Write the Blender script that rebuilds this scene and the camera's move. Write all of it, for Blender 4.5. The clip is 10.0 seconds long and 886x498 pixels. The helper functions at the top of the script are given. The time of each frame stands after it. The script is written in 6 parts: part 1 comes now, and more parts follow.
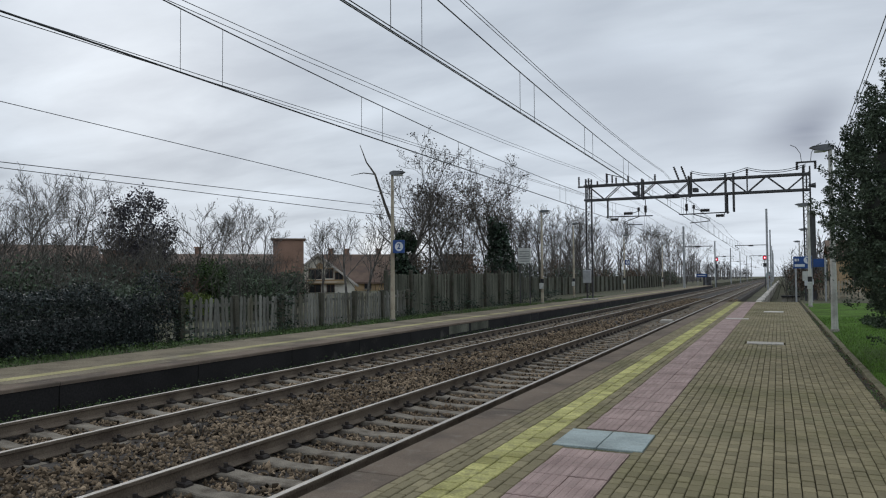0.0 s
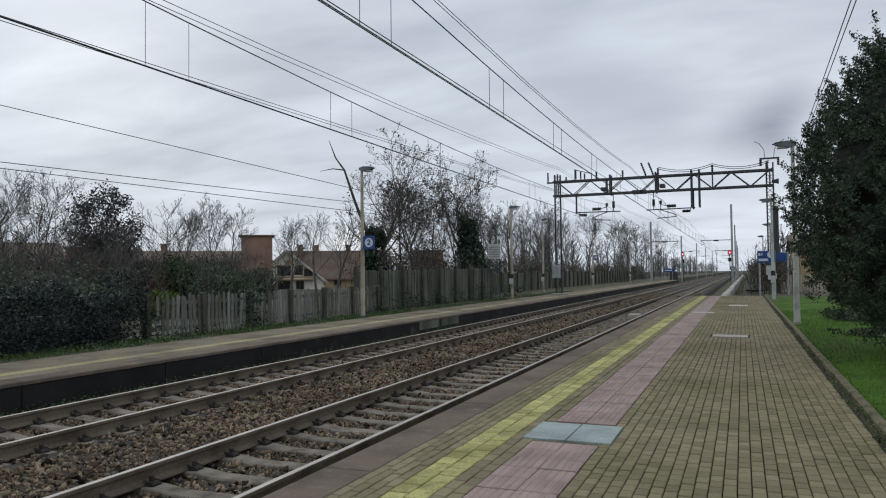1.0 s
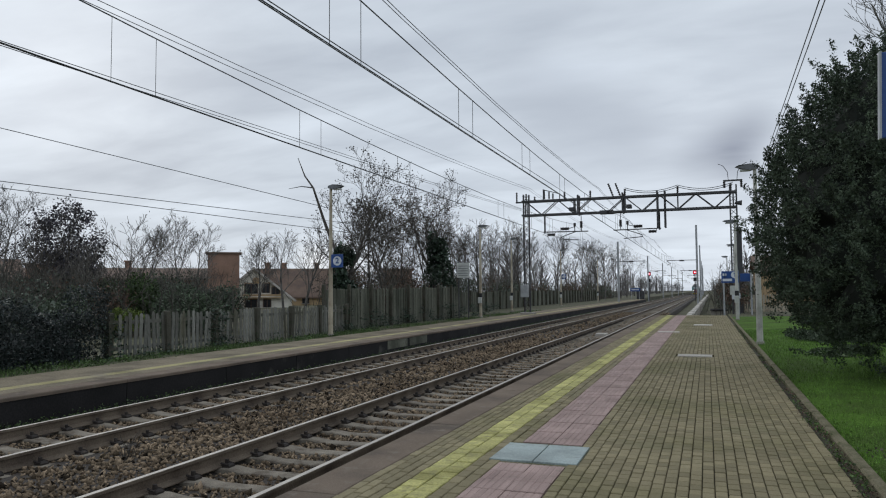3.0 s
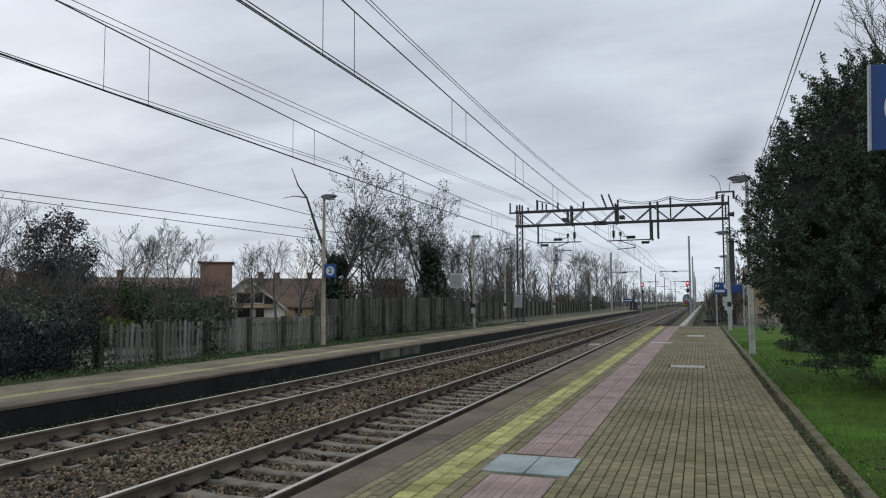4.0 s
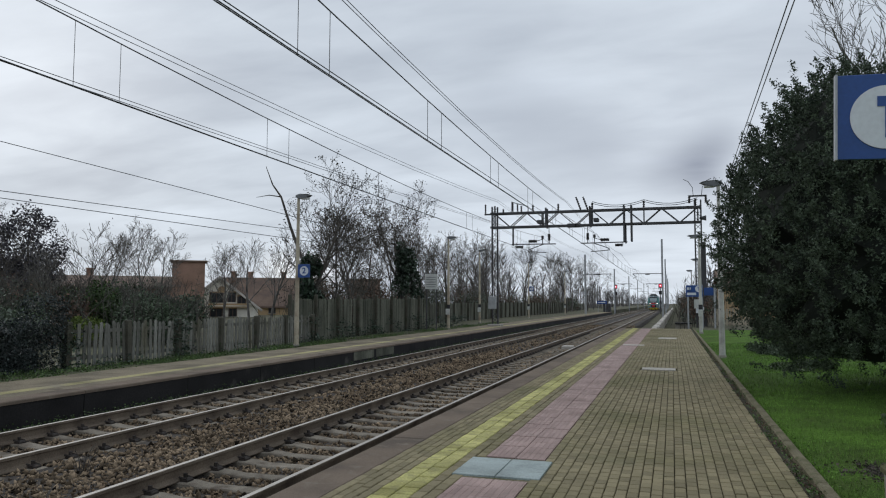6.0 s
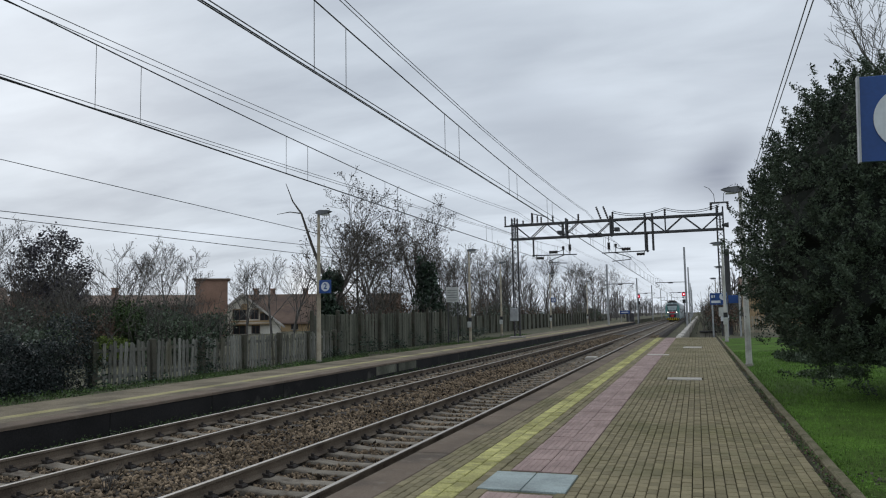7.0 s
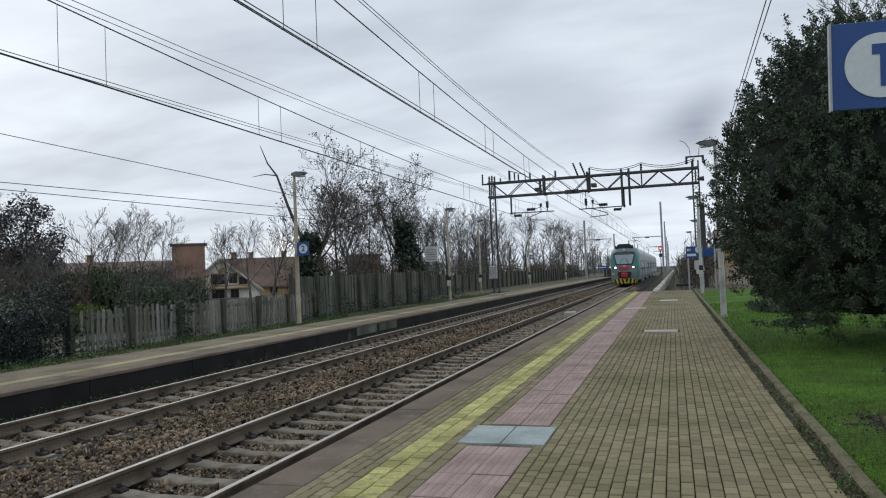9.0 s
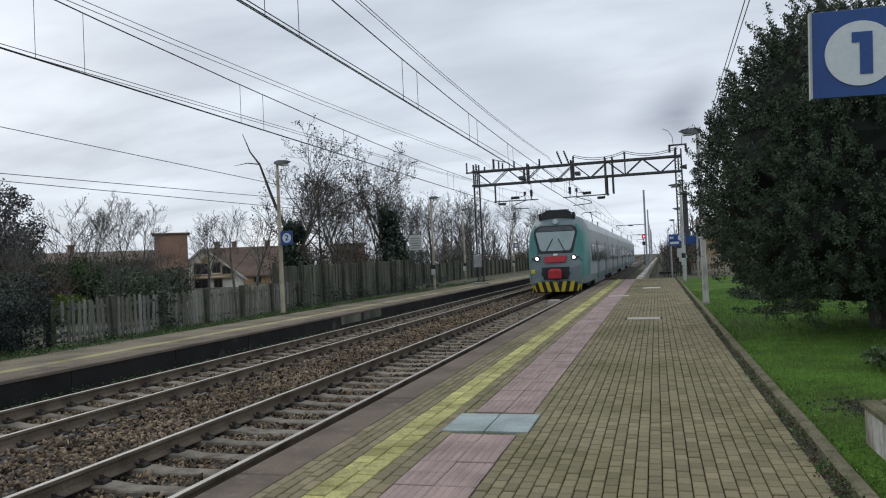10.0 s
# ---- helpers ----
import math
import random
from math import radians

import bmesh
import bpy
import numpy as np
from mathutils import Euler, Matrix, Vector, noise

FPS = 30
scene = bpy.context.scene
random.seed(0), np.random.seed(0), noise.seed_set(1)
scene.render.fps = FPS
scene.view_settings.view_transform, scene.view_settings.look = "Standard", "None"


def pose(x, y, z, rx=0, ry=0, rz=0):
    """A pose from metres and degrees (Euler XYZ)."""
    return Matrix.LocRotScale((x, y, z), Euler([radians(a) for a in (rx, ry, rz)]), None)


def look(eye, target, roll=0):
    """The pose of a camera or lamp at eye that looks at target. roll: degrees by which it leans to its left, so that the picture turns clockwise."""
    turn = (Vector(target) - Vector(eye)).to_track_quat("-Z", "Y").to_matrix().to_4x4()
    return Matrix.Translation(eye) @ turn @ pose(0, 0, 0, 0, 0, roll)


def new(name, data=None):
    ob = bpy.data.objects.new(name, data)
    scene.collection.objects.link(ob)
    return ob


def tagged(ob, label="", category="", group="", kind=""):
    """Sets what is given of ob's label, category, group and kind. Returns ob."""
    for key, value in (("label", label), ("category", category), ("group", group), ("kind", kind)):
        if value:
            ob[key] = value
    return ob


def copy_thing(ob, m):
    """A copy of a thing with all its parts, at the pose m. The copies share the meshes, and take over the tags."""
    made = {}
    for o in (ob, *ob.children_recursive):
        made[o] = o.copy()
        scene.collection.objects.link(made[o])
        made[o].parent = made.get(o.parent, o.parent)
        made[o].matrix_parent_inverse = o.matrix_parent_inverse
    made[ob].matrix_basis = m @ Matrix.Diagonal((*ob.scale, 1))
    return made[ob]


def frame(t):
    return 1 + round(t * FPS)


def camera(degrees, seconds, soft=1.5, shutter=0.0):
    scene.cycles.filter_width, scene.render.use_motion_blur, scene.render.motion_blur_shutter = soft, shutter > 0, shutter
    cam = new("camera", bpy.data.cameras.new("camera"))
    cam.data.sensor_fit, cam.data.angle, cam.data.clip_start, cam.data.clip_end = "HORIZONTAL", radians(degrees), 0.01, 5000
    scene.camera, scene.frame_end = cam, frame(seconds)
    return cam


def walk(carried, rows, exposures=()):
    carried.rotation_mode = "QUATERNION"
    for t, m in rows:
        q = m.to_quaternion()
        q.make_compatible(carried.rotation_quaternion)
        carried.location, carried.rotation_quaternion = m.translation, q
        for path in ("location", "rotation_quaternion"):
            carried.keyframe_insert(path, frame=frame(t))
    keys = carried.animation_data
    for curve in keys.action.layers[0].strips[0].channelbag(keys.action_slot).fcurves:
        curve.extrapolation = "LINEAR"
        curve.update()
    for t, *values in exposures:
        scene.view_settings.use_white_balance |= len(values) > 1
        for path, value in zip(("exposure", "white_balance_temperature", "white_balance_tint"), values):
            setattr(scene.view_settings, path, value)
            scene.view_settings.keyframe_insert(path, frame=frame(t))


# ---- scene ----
cam = camera(62, 10.0, soft=1.12)
# seconds, eye x, y, z, yaw, pitch, roll
PATH = [
    (0.0, -0.015, 0.004, 1.493, 24.41, 2.25, 0.36),
    (0.5, -0.014, 0.003, 1.489, 22.95, 2.22, 0.43),
    (1.0, -0.012, -0.008, 1.485, 22.09, 1.92, 0.66),
    (1.5, -0.014, -0.005, 1.487, 21.62, 1.69, 0.83),
    (2.0, -0.006, -0.003, 1.492, 21.11, 2.34, 0.82),
    (2.5, -0.007, 0.004, 1.489, 20.14, 2.79, 0.44),
    (3.0, 0.000, 0.000, 1.500, 19.69, 3.33, 0.43),
    (4.5, 0.009, 0.041, 1.503, 18.18, 4.21, 0.08),
    (5.0, 0.003, 0.065, 1.516, 15.76, 3.18, -0.56),
    (5.5, 0.019, 0.030, 1.533, 17.24, 3.91, -0.26),
    (5.7, 0.025, 0.030, 1.529, 17.22, 3.64, 0.25),
    (6.8, 0.027, 0.045, 1.515, 17.27, 6.50, -1.78),
    (7.0, 0.028, 0.055, 1.522, 18.92, 5.19, 0.99),
    (7.5, 0.022, 0.095, 1.520, 19.57, 4.27, 0.31),
    (8.0, 0.033, 0.080, 1.511, 19.41, 4.58, -0.07),
    (8.5, 0.036, 0.088, 1.509, 16.52, 3.05, 0.91),
    (9.0, 0.042, 0.077, 1.511, 17.34, 2.00, 2.36),
    (9.5, 0.047, 0.080, 1.507, 16.43, 1.45, 2.40),
    (10.0, 0.048, 0.087, 1.510, 16.14, 1.07, 2.59),
]
walk(cam, [(t, pose(x, y, z, 90 + p, r, w)) for t, x, y, z, w, p, r in PATH],
     exposures=[(0.0, 0.22), (4.5, 0.22), (7.5, 0.22), (8.5, 0.3), (9.0, 0.38), (10.0, 0.4)])

# ---- light: an overcast winter sky, the sun veiled behind cloud ----
SUN_AZ, SUN_EL = radians(-46), radians(19)      # from +y towards +x


def sky():
    world = bpy.data.worlds.new("overcast_sky")
    scene.world = world
    world.use_nodes = True
    nt = world.node_tree
    nt.nodes.clear()
    N, K = nt.nodes.new, nt.links.new
    out, bg = N("ShaderNodeOutputWorld"), N("ShaderNodeBackground")
    co = N("ShaderNodeTexCoord")
    nish = N("ShaderNodeTexSky")
    nish.sky_type, nish.sun_disc = "NISHITA", False
    nish.sun_elevation, nish.sun_rotation = SUN_EL, SUN_AZ
    nish.air_density, nish.dust_density = 1.0, 1.0
    # flat cloud deck: direction divided by height, so that clouds shrink to the horizon
    sep = N("ShaderNodeSeparateXYZ")
    K(co.outputs["Generated"], sep.inputs[0])
    hh = N("ShaderNodeMath"); hh.operation = "MAXIMUM"; hh.inputs[1].default_value = 0.0
    K(sep.outputs["Z"], hh.inputs[0])
    ha = N("ShaderNodeMath"); ha.operation = "ADD"; ha.inputs[1].default_value = 0.16
    K(hh.outputs[0], ha.inputs[0])
    inv = N("ShaderNodeMath"); inv.operation = "DIVIDE"; inv.inputs[0].default_value = 1.0
    K(ha.outputs[0], inv.inputs[1])
    deck = N("ShaderNodeVectorMath"); deck.operation = "SCALE"
    K(co.outputs["Generated"], deck.inputs[0]); K(inv.outputs[0], deck.inputs["Scale"])

    def cloud(scale, detail, rough, off, squash=1.0):
        mp = N("ShaderNodeMapping")
        mp.inputs["Location"].default_value = off
        mp.inputs["Rotation"].default_value = (0, 0, 0.5)
        mp.inputs["Scale"].default_value = (1, squash, 0.6)
        K(deck.outputs[0], mp.inputs[0])
        n = N("ShaderNodeTexNoise")
        n.inputs["Scale"].default_value, n.inputs["Detail"].default_value = scale, detail
        n.inputs["Roughness"].default_value = rough
        n.inputs["Distortion"].default_value = 0.3
        K(mp.outputs[0], n.inputs["Vector"])
        return n.outputs["Fac"]

    big, small = cloud(0.55, 4, 0.5, (3.1, 1.7, 0), 1.8), cloud(1.7, 6, 0.55, (7.3, 2.2, 0), 2.0)
    mx = N("ShaderNodeMix"); mx.data_type = "FLOAT"; mx.inputs[0].default_value = 0.36
    K(big, mx.inputs[2]); K(small, mx.inputs[3])
    ramp = N("ShaderNodeValToRGB")
    e = ramp.color_ramp.elements
    e[0].position, e[0].color = 0.37, (0.39, 0.437, 0.505, 1)
    e[1].position, e[1].color = 0.635, (0.60, 0.665, 0.745, 1)
    k = e.new(0.5); k.color = (0.50, 0.555, 0.625, 1)
    K(mx.outputs[0], ramp.inputs[0])

    def glow(az, el, power, gain, colour):
        d = N("ShaderNodeVectorMath"); d.operation = "DOT_PRODUCT"
        a, b = radians(az), radians(el)
        d.inputs[1].default_value = (math.sin(a) * math.cos(b), math.cos(a) * math.cos(b), math.sin(b))
        K(co.outputs["Generated"], d.inputs[0])
        m = N("ShaderNodeMath"); m.operation = "MAXIMUM"; m.inputs[1].default_value = 0.0
        K(d.outputs["Value"], m.inputs[0])
        p = N("ShaderNodeMath"); p.operation = "POWER"; p.inputs[1].default_value = power
        K(m.outputs[0], p.inputs[0])
        s = N("ShaderNodeVectorMath"); s.operation = "SCALE"
        s.inputs[0].default_value = [c * gain for c in colour]
        K(p.outputs[0], s.inputs["Scale"])
        return s.outputs[0]

    total = ramp.outputs["Color"]
    for g in (glow(math.degrees(SUN_AZ), math.degrees(SUN_EL), 22, 0.03, (1, 1, 1)),
              glow(-49, 14, 70, 0.2, (1, 1, 1)), glow(4, 5, 25, 0.09, (1, 1, 1)), glow(-52, 1, 30, -0.15, (1, 1, 1))):
        a = N("ShaderNodeVectorMath"); a.operation = "ADD"
        K(total, a.inputs[0]); K(g, a.inputs[1])
        total = a.outputs[0]
    # a ragged grey cloud low ahead, and a gap of pale evening light at the horizon
    dark = N("ShaderNodeVectorMath"); dark.operation = "SCALE"
    lobes = glow(-0.6, 9.6, 1800, -0.24, (0.9, 0.98, 1))
    for az, el, power, gain in ((1.6, 10.4, 1800, -0.32), (3.6, 11.4, 1800, -0.32), (2.4, 9.2, 2200, -0.24), (-5, 11.5, 700, -0.2), (-9.5, 13.5, 500, -0.22), (-14, 15.5, 500, -0.14)):
        a = N("ShaderNodeVectorMath"); a.operation = "ADD"
        K(lobes, a.inputs[0]); K(glow(az, el, power, gain, (0.9, 0.98, 1)), a.inputs[1])
        lobes = a.outputs[0]
    K(lobes, dark.inputs[0]); K(small, dark.inputs["Scale"])
    for g in (dark.outputs[0], glow(-29.5, 2.4, 3500, 0.24, (1, 0.9, 0.76)), glow(-26.5, 2.0, 4500, 0.16, (1, 0.9, 0.76))):
        a = N("ShaderNodeVectorMath"); a.operation = "ADD"
        K(total, a.inputs[0]); K(g, a.inputs[1])
        total = a.outputs[0]
    sc = N("ShaderNodeVectorMath"); sc.operation = "SCALE"; sc.inputs["Scale"].default_value = 0.0015
    K(nish.outputs[0], sc.inputs[0])
    a = N("ShaderNodeVectorMath"); a.operation = "ADD"
    K(total, a.inputs[0]); K(sc.outputs[0], a.inputs[1])
    K(a.outputs[0], bg.inputs["Color"])
    bg.inputs["Strength"].default_value = 1.0
    K(bg.outputs[0], out.inputs[0])


sky()
sun = new("sun", bpy.data.lights.new("sun", "SUN"))
sun.data.energy, sun.data.angle, sun.data.color = 0.5, radians(35), (1.0, 0.97, 0.92)
sun.matrix_world = look((0, 0, 0), (-math.sin(SUN_AZ), -math.cos(SUN_AZ), -math.tan(SUN_EL + 0.35)))


# ---- materials ----
def mat(name, colour, rough=0.8, vary=0.25, scale=6.0, fine=60.0, bump=0.3, metal=0.0, tint=None, island=0.0, spread=0.0,
        spots=None, spec=0.4, depth=0.004, stretch=(1, 1, 1)):
    """Colour with stains (scale, in 1/m) and grain (fine); tint: the colour of stains; island: shade per joined piece; spread: per object."""
    m = bpy.data.materials.new(name)
    m.use_nodes = True
    nt = m.node_tree
    N, K = nt.nodes.new, nt.links.new
    b = nt.nodes["Principled BSDF"]
    b.inputs["Roughness"].default_value, b.inputs["Metallic"].default_value = rough, metal
    b.inputs["Specular IOR Level"].default_value = spec
    co = N("ShaderNodeNewGeometry").outputs["Position"]
    mp = N("ShaderNodeMapping"); mp.inputs["Scale"].default_value = stretch
    K(co, mp.inputs[0])

    def noise_of(s, d):
        n = N("ShaderNodeTexNoise")
        n.inputs["Scale"].default_value, n.inputs["Detail"].default_value = s, d
        K(mp.outputs[0], n.inputs["Vector"])
        return n.outputs["Fac"]

    n1, n2 = noise_of(scale, 5), noise_of(fine, 3)
    dark = tint or tuple(c * (1 - vary * 1.6) for c in colour)
    lite = tuple(min(1, c * (1 + vary)) for c in colour)
    r = N("ShaderNodeValToRGB")
    r.color_ramp.elements[0].position, r.color_ramp.elements[0].color = 0.33, (*dark, 1)
    r.color_ramp.elements[1].position, r.color_ramp.elements[1].color = 0.68, (*lite, 1)
    mid = r.color_ramp.elements.new(0.5); mid.color = (*colour, 1)
    K(n1, r.inputs[0])
    hv = N("ShaderNodeHueSaturation")
    K(r.outputs[0], hv.inputs["Color"])
    ml = N("ShaderNodeMapRange")
    ml.inputs["From Min"].default_value, ml.inputs["From Max"].default_value = 0.3, 0.7
    ml.inputs["To Min"].default_value, ml.inputs["To Max"].default_value = 1 - vary, 1 + vary
    K(n2, ml.inputs[0])
    val = ml.outputs[0]
    for on, sock in ((island, "Random Per Island"), (spread, "Random")):
        if on:
            src = N("ShaderNodeNewGeometry") if sock == "Random Per Island" else N("ShaderNodeObjectInfo")
            q = N("ShaderNodeMapRange")
            q.inputs["To Min"].default_value, q.inputs["To Max"].default_value = 1 - on, 1 + on
            K(src.outputs[sock], q.inputs[0])
            mu = N("ShaderNodeMath"); mu.operation = "MULTIPLY"
            K(val, mu.inputs[0]); K(q.outputs[0], mu.inputs[1])
            val = mu.outputs[0]
    K(val, hv.inputs["Value"])
    col = hv.outputs[0]
    if spots:
        c2, s2, lo, hi = spots
        w = N("ShaderNodeMapRange")
        w.inputs["From Min"].default_value, w.inputs["From Max"].default_value = lo, hi
        K(noise_of(s2, 6), w.inputs[0])
        x = N("ShaderNodeMix"); x.data_type = "RGBA"
        K(w.outputs[0], x.inputs[0]); K(col, x.inputs[6]); x.inputs[7].default_value = (*c2, 1)
        col = x.outputs[2]
    K(col, b.inputs["Base Color"])
    if bump:
        bu = N("ShaderNodeBump")
        bu.inputs["Strength"].default_value, bu.inputs["Distance"].default_value = bump, depth
        K(n2, bu.inputs["Height"]); K(bu.outputs[0], b.inputs["Normal"])
    return m


def glow_mat(name, colour, strength):
    m = bpy.data.materials.new(name)
    m.use_nodes = True
    b = m.node_tree.nodes["Principled BSDF"]
    b.inputs["Base Color"].default_value = (*colour, 1)
    b.inputs["Emission Color"].default_value, b.inputs["Emission Strength"].default_value = (*colour, 1), strength
    return m


def leaf_mat(name, colour, vary=0.5, rough=0.55, tint=None):
    m = mat(name, colour, rough, 0.3, 3.0, 30.0, 0, island=vary, tint=tint)
    return m


M = {}
M["grass"] = mat("grass_ground", (0.07, 0.135, 0.02), 0.95, 0.4, 0.9, 25, 0.8, tint=(0.055, 0.085, 0.02), spec=0.1, depth=0.03)
M["scrub"] = mat("winter_scrub_ground", (0.075, 0.075, 0.04), 0.95, 0.4, 0.35, 8, 0.8, tint=(0.06, 0.045, 0.03), depth=0.05)
M["blade"] = leaf_mat("grass_blades", (0.105, 0.205, 0.03), 0.6, 0.7)
M["verge"] = leaf_mat("verge_blades", (0.07, 0.118, 0.032), 0.5, 0.7)
M["weed"] = leaf_mat("weed_leaves", (0.05, 0.085, 0.025), 0.5, 0.6)
# far darker than the stones: shade in the gaps put into the bed colour
M["ballast_bed"] = mat("ballast_bed", (0.045, 0.038, 0.032), 0.95, 0.4, 2.2, 22, 1.0, depth=0.03, tint=(0.05, 0.04, 0.034))
M["stone"] = mat("ballast_stones", (0.172, 0.130, 0.088), 0.95, 0.3, 1.3, 70, 0.4, island=0.97, spec=0.1, tint=(0.115, 0.083, 0.055))
M["sleeper"] = mat("weathered_concrete_sleeper", (0.21, 0.185, 0.15), 0.95, 0.25, 5, 80, 0.5, spread=0.18, tint=(0.12, 0.10, 0.08), spec=0.1)
M["rail_side"] = mat("rusty_rail_web", (0.155, 0.124, 0.094), 0.85, 0.25, 2, 60, 0.4, spec=0.15, tint=(0.095, 0.074, 0.058))
M["rail_top"] = mat("polished_rail_head", (0.40, 0.37, 0.33), 0.5, 0.1, 3, 60, 0.05, metal=0.35)
M["clip"] = mat("dark_rail_clip", (0.035, 0.028, 0.024), 0.8, 0.2)
M["asphalt"] = mat("worn_asphalt_coping", (0.17, 0.134, 0.104), 0.95, 0.2, 1.2, 120, 0.5, spec=0.1, tint=(0.12, 0.098, 0.08), spots=((0.22, 0.19, 0.155), 7, 0.56, 0.8))
M["bed"] = mat("mossy_joint_sand", (0.05, 0.045, 0.026), 0.95, 0.3, 5, 60, 0.5)
M["block"] = mat("grey_brown_paving_block", (0.222, 0.190, 0.113), 0.88, 0.13, 0.55, 90, 0.5, island=0.19, spec=0.2, tint=(0.17, 0.152, 0.078), spots=((0.135, 0.13, 0.068), 0.9, 0.58, 0.8))
M["block1"] = mat("grey_brown_paving_block_loose", (0.222, 0.190, 0.113), 0.88, 0.13, 0.55, 90, 0.5, spread=0.19, spec=0.2, tint=(0.17, 0.152, 0.078), spots=((0.135, 0.13, 0.068), 0.9, 0.58, 0.8))
M["yellow"] = mat("worn_yellow_block", (0.42, 0.395, 0.155), 0.85, 0.25, 1.6, 50, 0.5, island=0.18, spec=0.2, tint=(0.3, 0.28, 0.1), spots=((0.22, 0.205, 0.1), 7, 0.52, 0.75))
M["pink"] = mat("pink_grooved_tile", (0.34, 0.245, 0.22), 0.88, 0.15, 1.4, 70, 0.4, island=0.12, tint=(0.27, 0.19, 0.17), spots=((0.2, 0.16, 0.13), 6, 0.58, 0.85))
M["steel_plate"] = mat("galvanised_hatch", (0.29, 0.345, 0.335), 0.55, 0.2, 2.5, 80, 0.3, metal=0.2, tint=(0.21, 0.25, 0.24), spots=((0.17, 0.18, 0.15), 5, 0.58, 0.8))
M["concrete"] = mat("old_concrete", (0.30, 0.28, 0.245), 0.9, 0.22, 1.5, 40, 0.5, tint=(0.17, 0.155, 0.12))
M["kerb"] = mat("kerb_concrete", (0.165, 0.148, 0.098), 0.95, 0.3, 2.5, 60, 0.6, spec=0.1, tint=(0.10, 0.10, 0.052), spots=((0.075, 0.082, 0.035), 5, 0.54, 0.75))
M["white_wall"] = mat("pale_concrete", (0.5, 0.47, 0.42), 0.9, 0.22, 0.8, 30, 0.5, tint=(0.3, 0.27, 0.23))
M["planter"] = mat("stained_white_concrete", (0.42, 0.40, 0.37), 0.9, 0.25, 3.0, 40, 0.5, tint=(0.2, 0.17, 0.13), spots=((0.09, 0.07, 0.05), 9, 0.5, 0.75), stretch=(1, 1, 0.35))
M["dark_wall"] = mat("near_black_platform_wall", (0.015, 0.014, 0.014), 0.95, 0.35, 0.8, 30, 0.6, spots=((0.09, 0.085, 0.075), 1.5, 0.62, 0.8))
M["picket"] = mat("weathered_grey_timber", (0.172, 0.172, 0.152), 0.95, 0.25, 2, 40, 0.5, spread=0.3, spec=0.1, tint=(0.12, 0.115, 0.085), stretch=(1, 1, 0.2))
M["fence"] = mat("greened_concrete_panel", (0.118, 0.12, 0.092), 0.95, 0.3, 1.3, 30, 0.5, spread=0.25, tint=(0.05, 0.055, 0.038), stretch=(1, 1, 0.3), spots=((0.04, 0.045, 0.03), 0.7, 0.52, 0.75))
M["iron"] = mat("grey_painted_lattice", (0.062, 0.062, 0.066), 0.6, 0.2, 3, 40, 0.2, metal=0.2, tint=(0.045, 0.038, 0.035))
M["galv"] = mat("galvanised_steel", (0.36, 0.37, 0.375), 0.5, 0.12, 3, 40, 0.1, metal=0.4)
M["wire"] = mat("dark_copper_wire", (0.05, 0.055, 0.06), 0.5, 0.1, 3, 40, 0)
M["insul"] = mat("dark_insulator", (0.04, 0.035, 0.035), 0.35, 0.1)
M["pole"] = mat("cream_lamp_pole", (0.42, 0.37, 0.28), 0.7, 0.14, 2, 40, 0.2, tint=(0.26, 0.21, 0.15))
M["polew"] = mat("white_lamp_pole", (0.50, 0.49, 0.45), 0.65, 0.12, 2, 40, 0.2, tint=(0.34, 0.33, 0.3))
M["lamp"] = mat("grey_lamp_head", (0.12, 0.125, 0.13), 0.5, 0.1)
M["blue"] = mat("blue_enamel", (0.016, 0.065, 0.24), 0.4, 0.08, 2, 40, 0.05)
M["white"] = mat("white_enamel", (0.62, 0.65, 0.68), 0.45, 0.05, 2, 40, 0.03)
M["black"] = mat("black_paint", (0.02, 0.02, 0.022), 0.5, 0.1)
M["notice"] = mat("pale_notice_board", (0.48, 0.49, 0.46), 0.6, 0.1)
M["bark"] = mat("grey_brown_bark", (0.085, 0.075, 0.065), 0.95, 0.3, 3, 40, 0.6)
M["bark2"] = mat("pale_grey_bark", (0.14, 0.13, 0.118), 0.95, 0.3, 3, 40, 0.5)
M["dry"] = leaf_mat("withered_seed_clusters", (0.075, 0.062, 0.05), 0.5, 0.8)
M["russet"] = leaf_mat("russet_leaves", (0.12, 0.078, 0.055), 0.5, 0.8)
M["purple"] = leaf_mat("dark_plum_leaves", (0.06, 0.055, 0.066), 0.5, 0.6)
M["ivy"] = leaf_mat("ivy_leaves", (0.034, 0.056, 0.034), 0.6, 0.45)
M["ivy2"] = leaf_mat("dark_hedge_leaves", (0.024, 0.033, 0.030), 0.75, 0.45)
M["ever"] = leaf_mat("evergreen_sprays", (0.062, 0.084, 0.052), 0.55, 0.85, tint=(0.03, 0.047, 0.03))
# near-black: the shade inside the evergreen is put into this colour
M["ever_core"] = leaf_mat("evergreen_inner_shade", (0.012, 0.016, 0.011), 0.4, 0.9)
M["bush"] = leaf_mat("bush_leaves", (0.084, 0.104, 0.075), 0.5, 0.7)
M["faded"] = mat("faded_yellow_line", (0.37, 0.33, 0.17), 0.9, 0.25, 0.8, 30, 0.3, spec=0.1, spots=((0.25, 0.22, 0.17), 1.2, 0.5, 0.75))
M["far_paving"] = mat("pale_worn_paving", (0.205, 0.174, 0.124), 0.9, 0.25, 0.8, 30, 0.5, spec=0.1, tint=(0.13, 0.115, 0.085), spots=((0.12, 0.1, 0.075), 2.5, 0.55, 0.75))
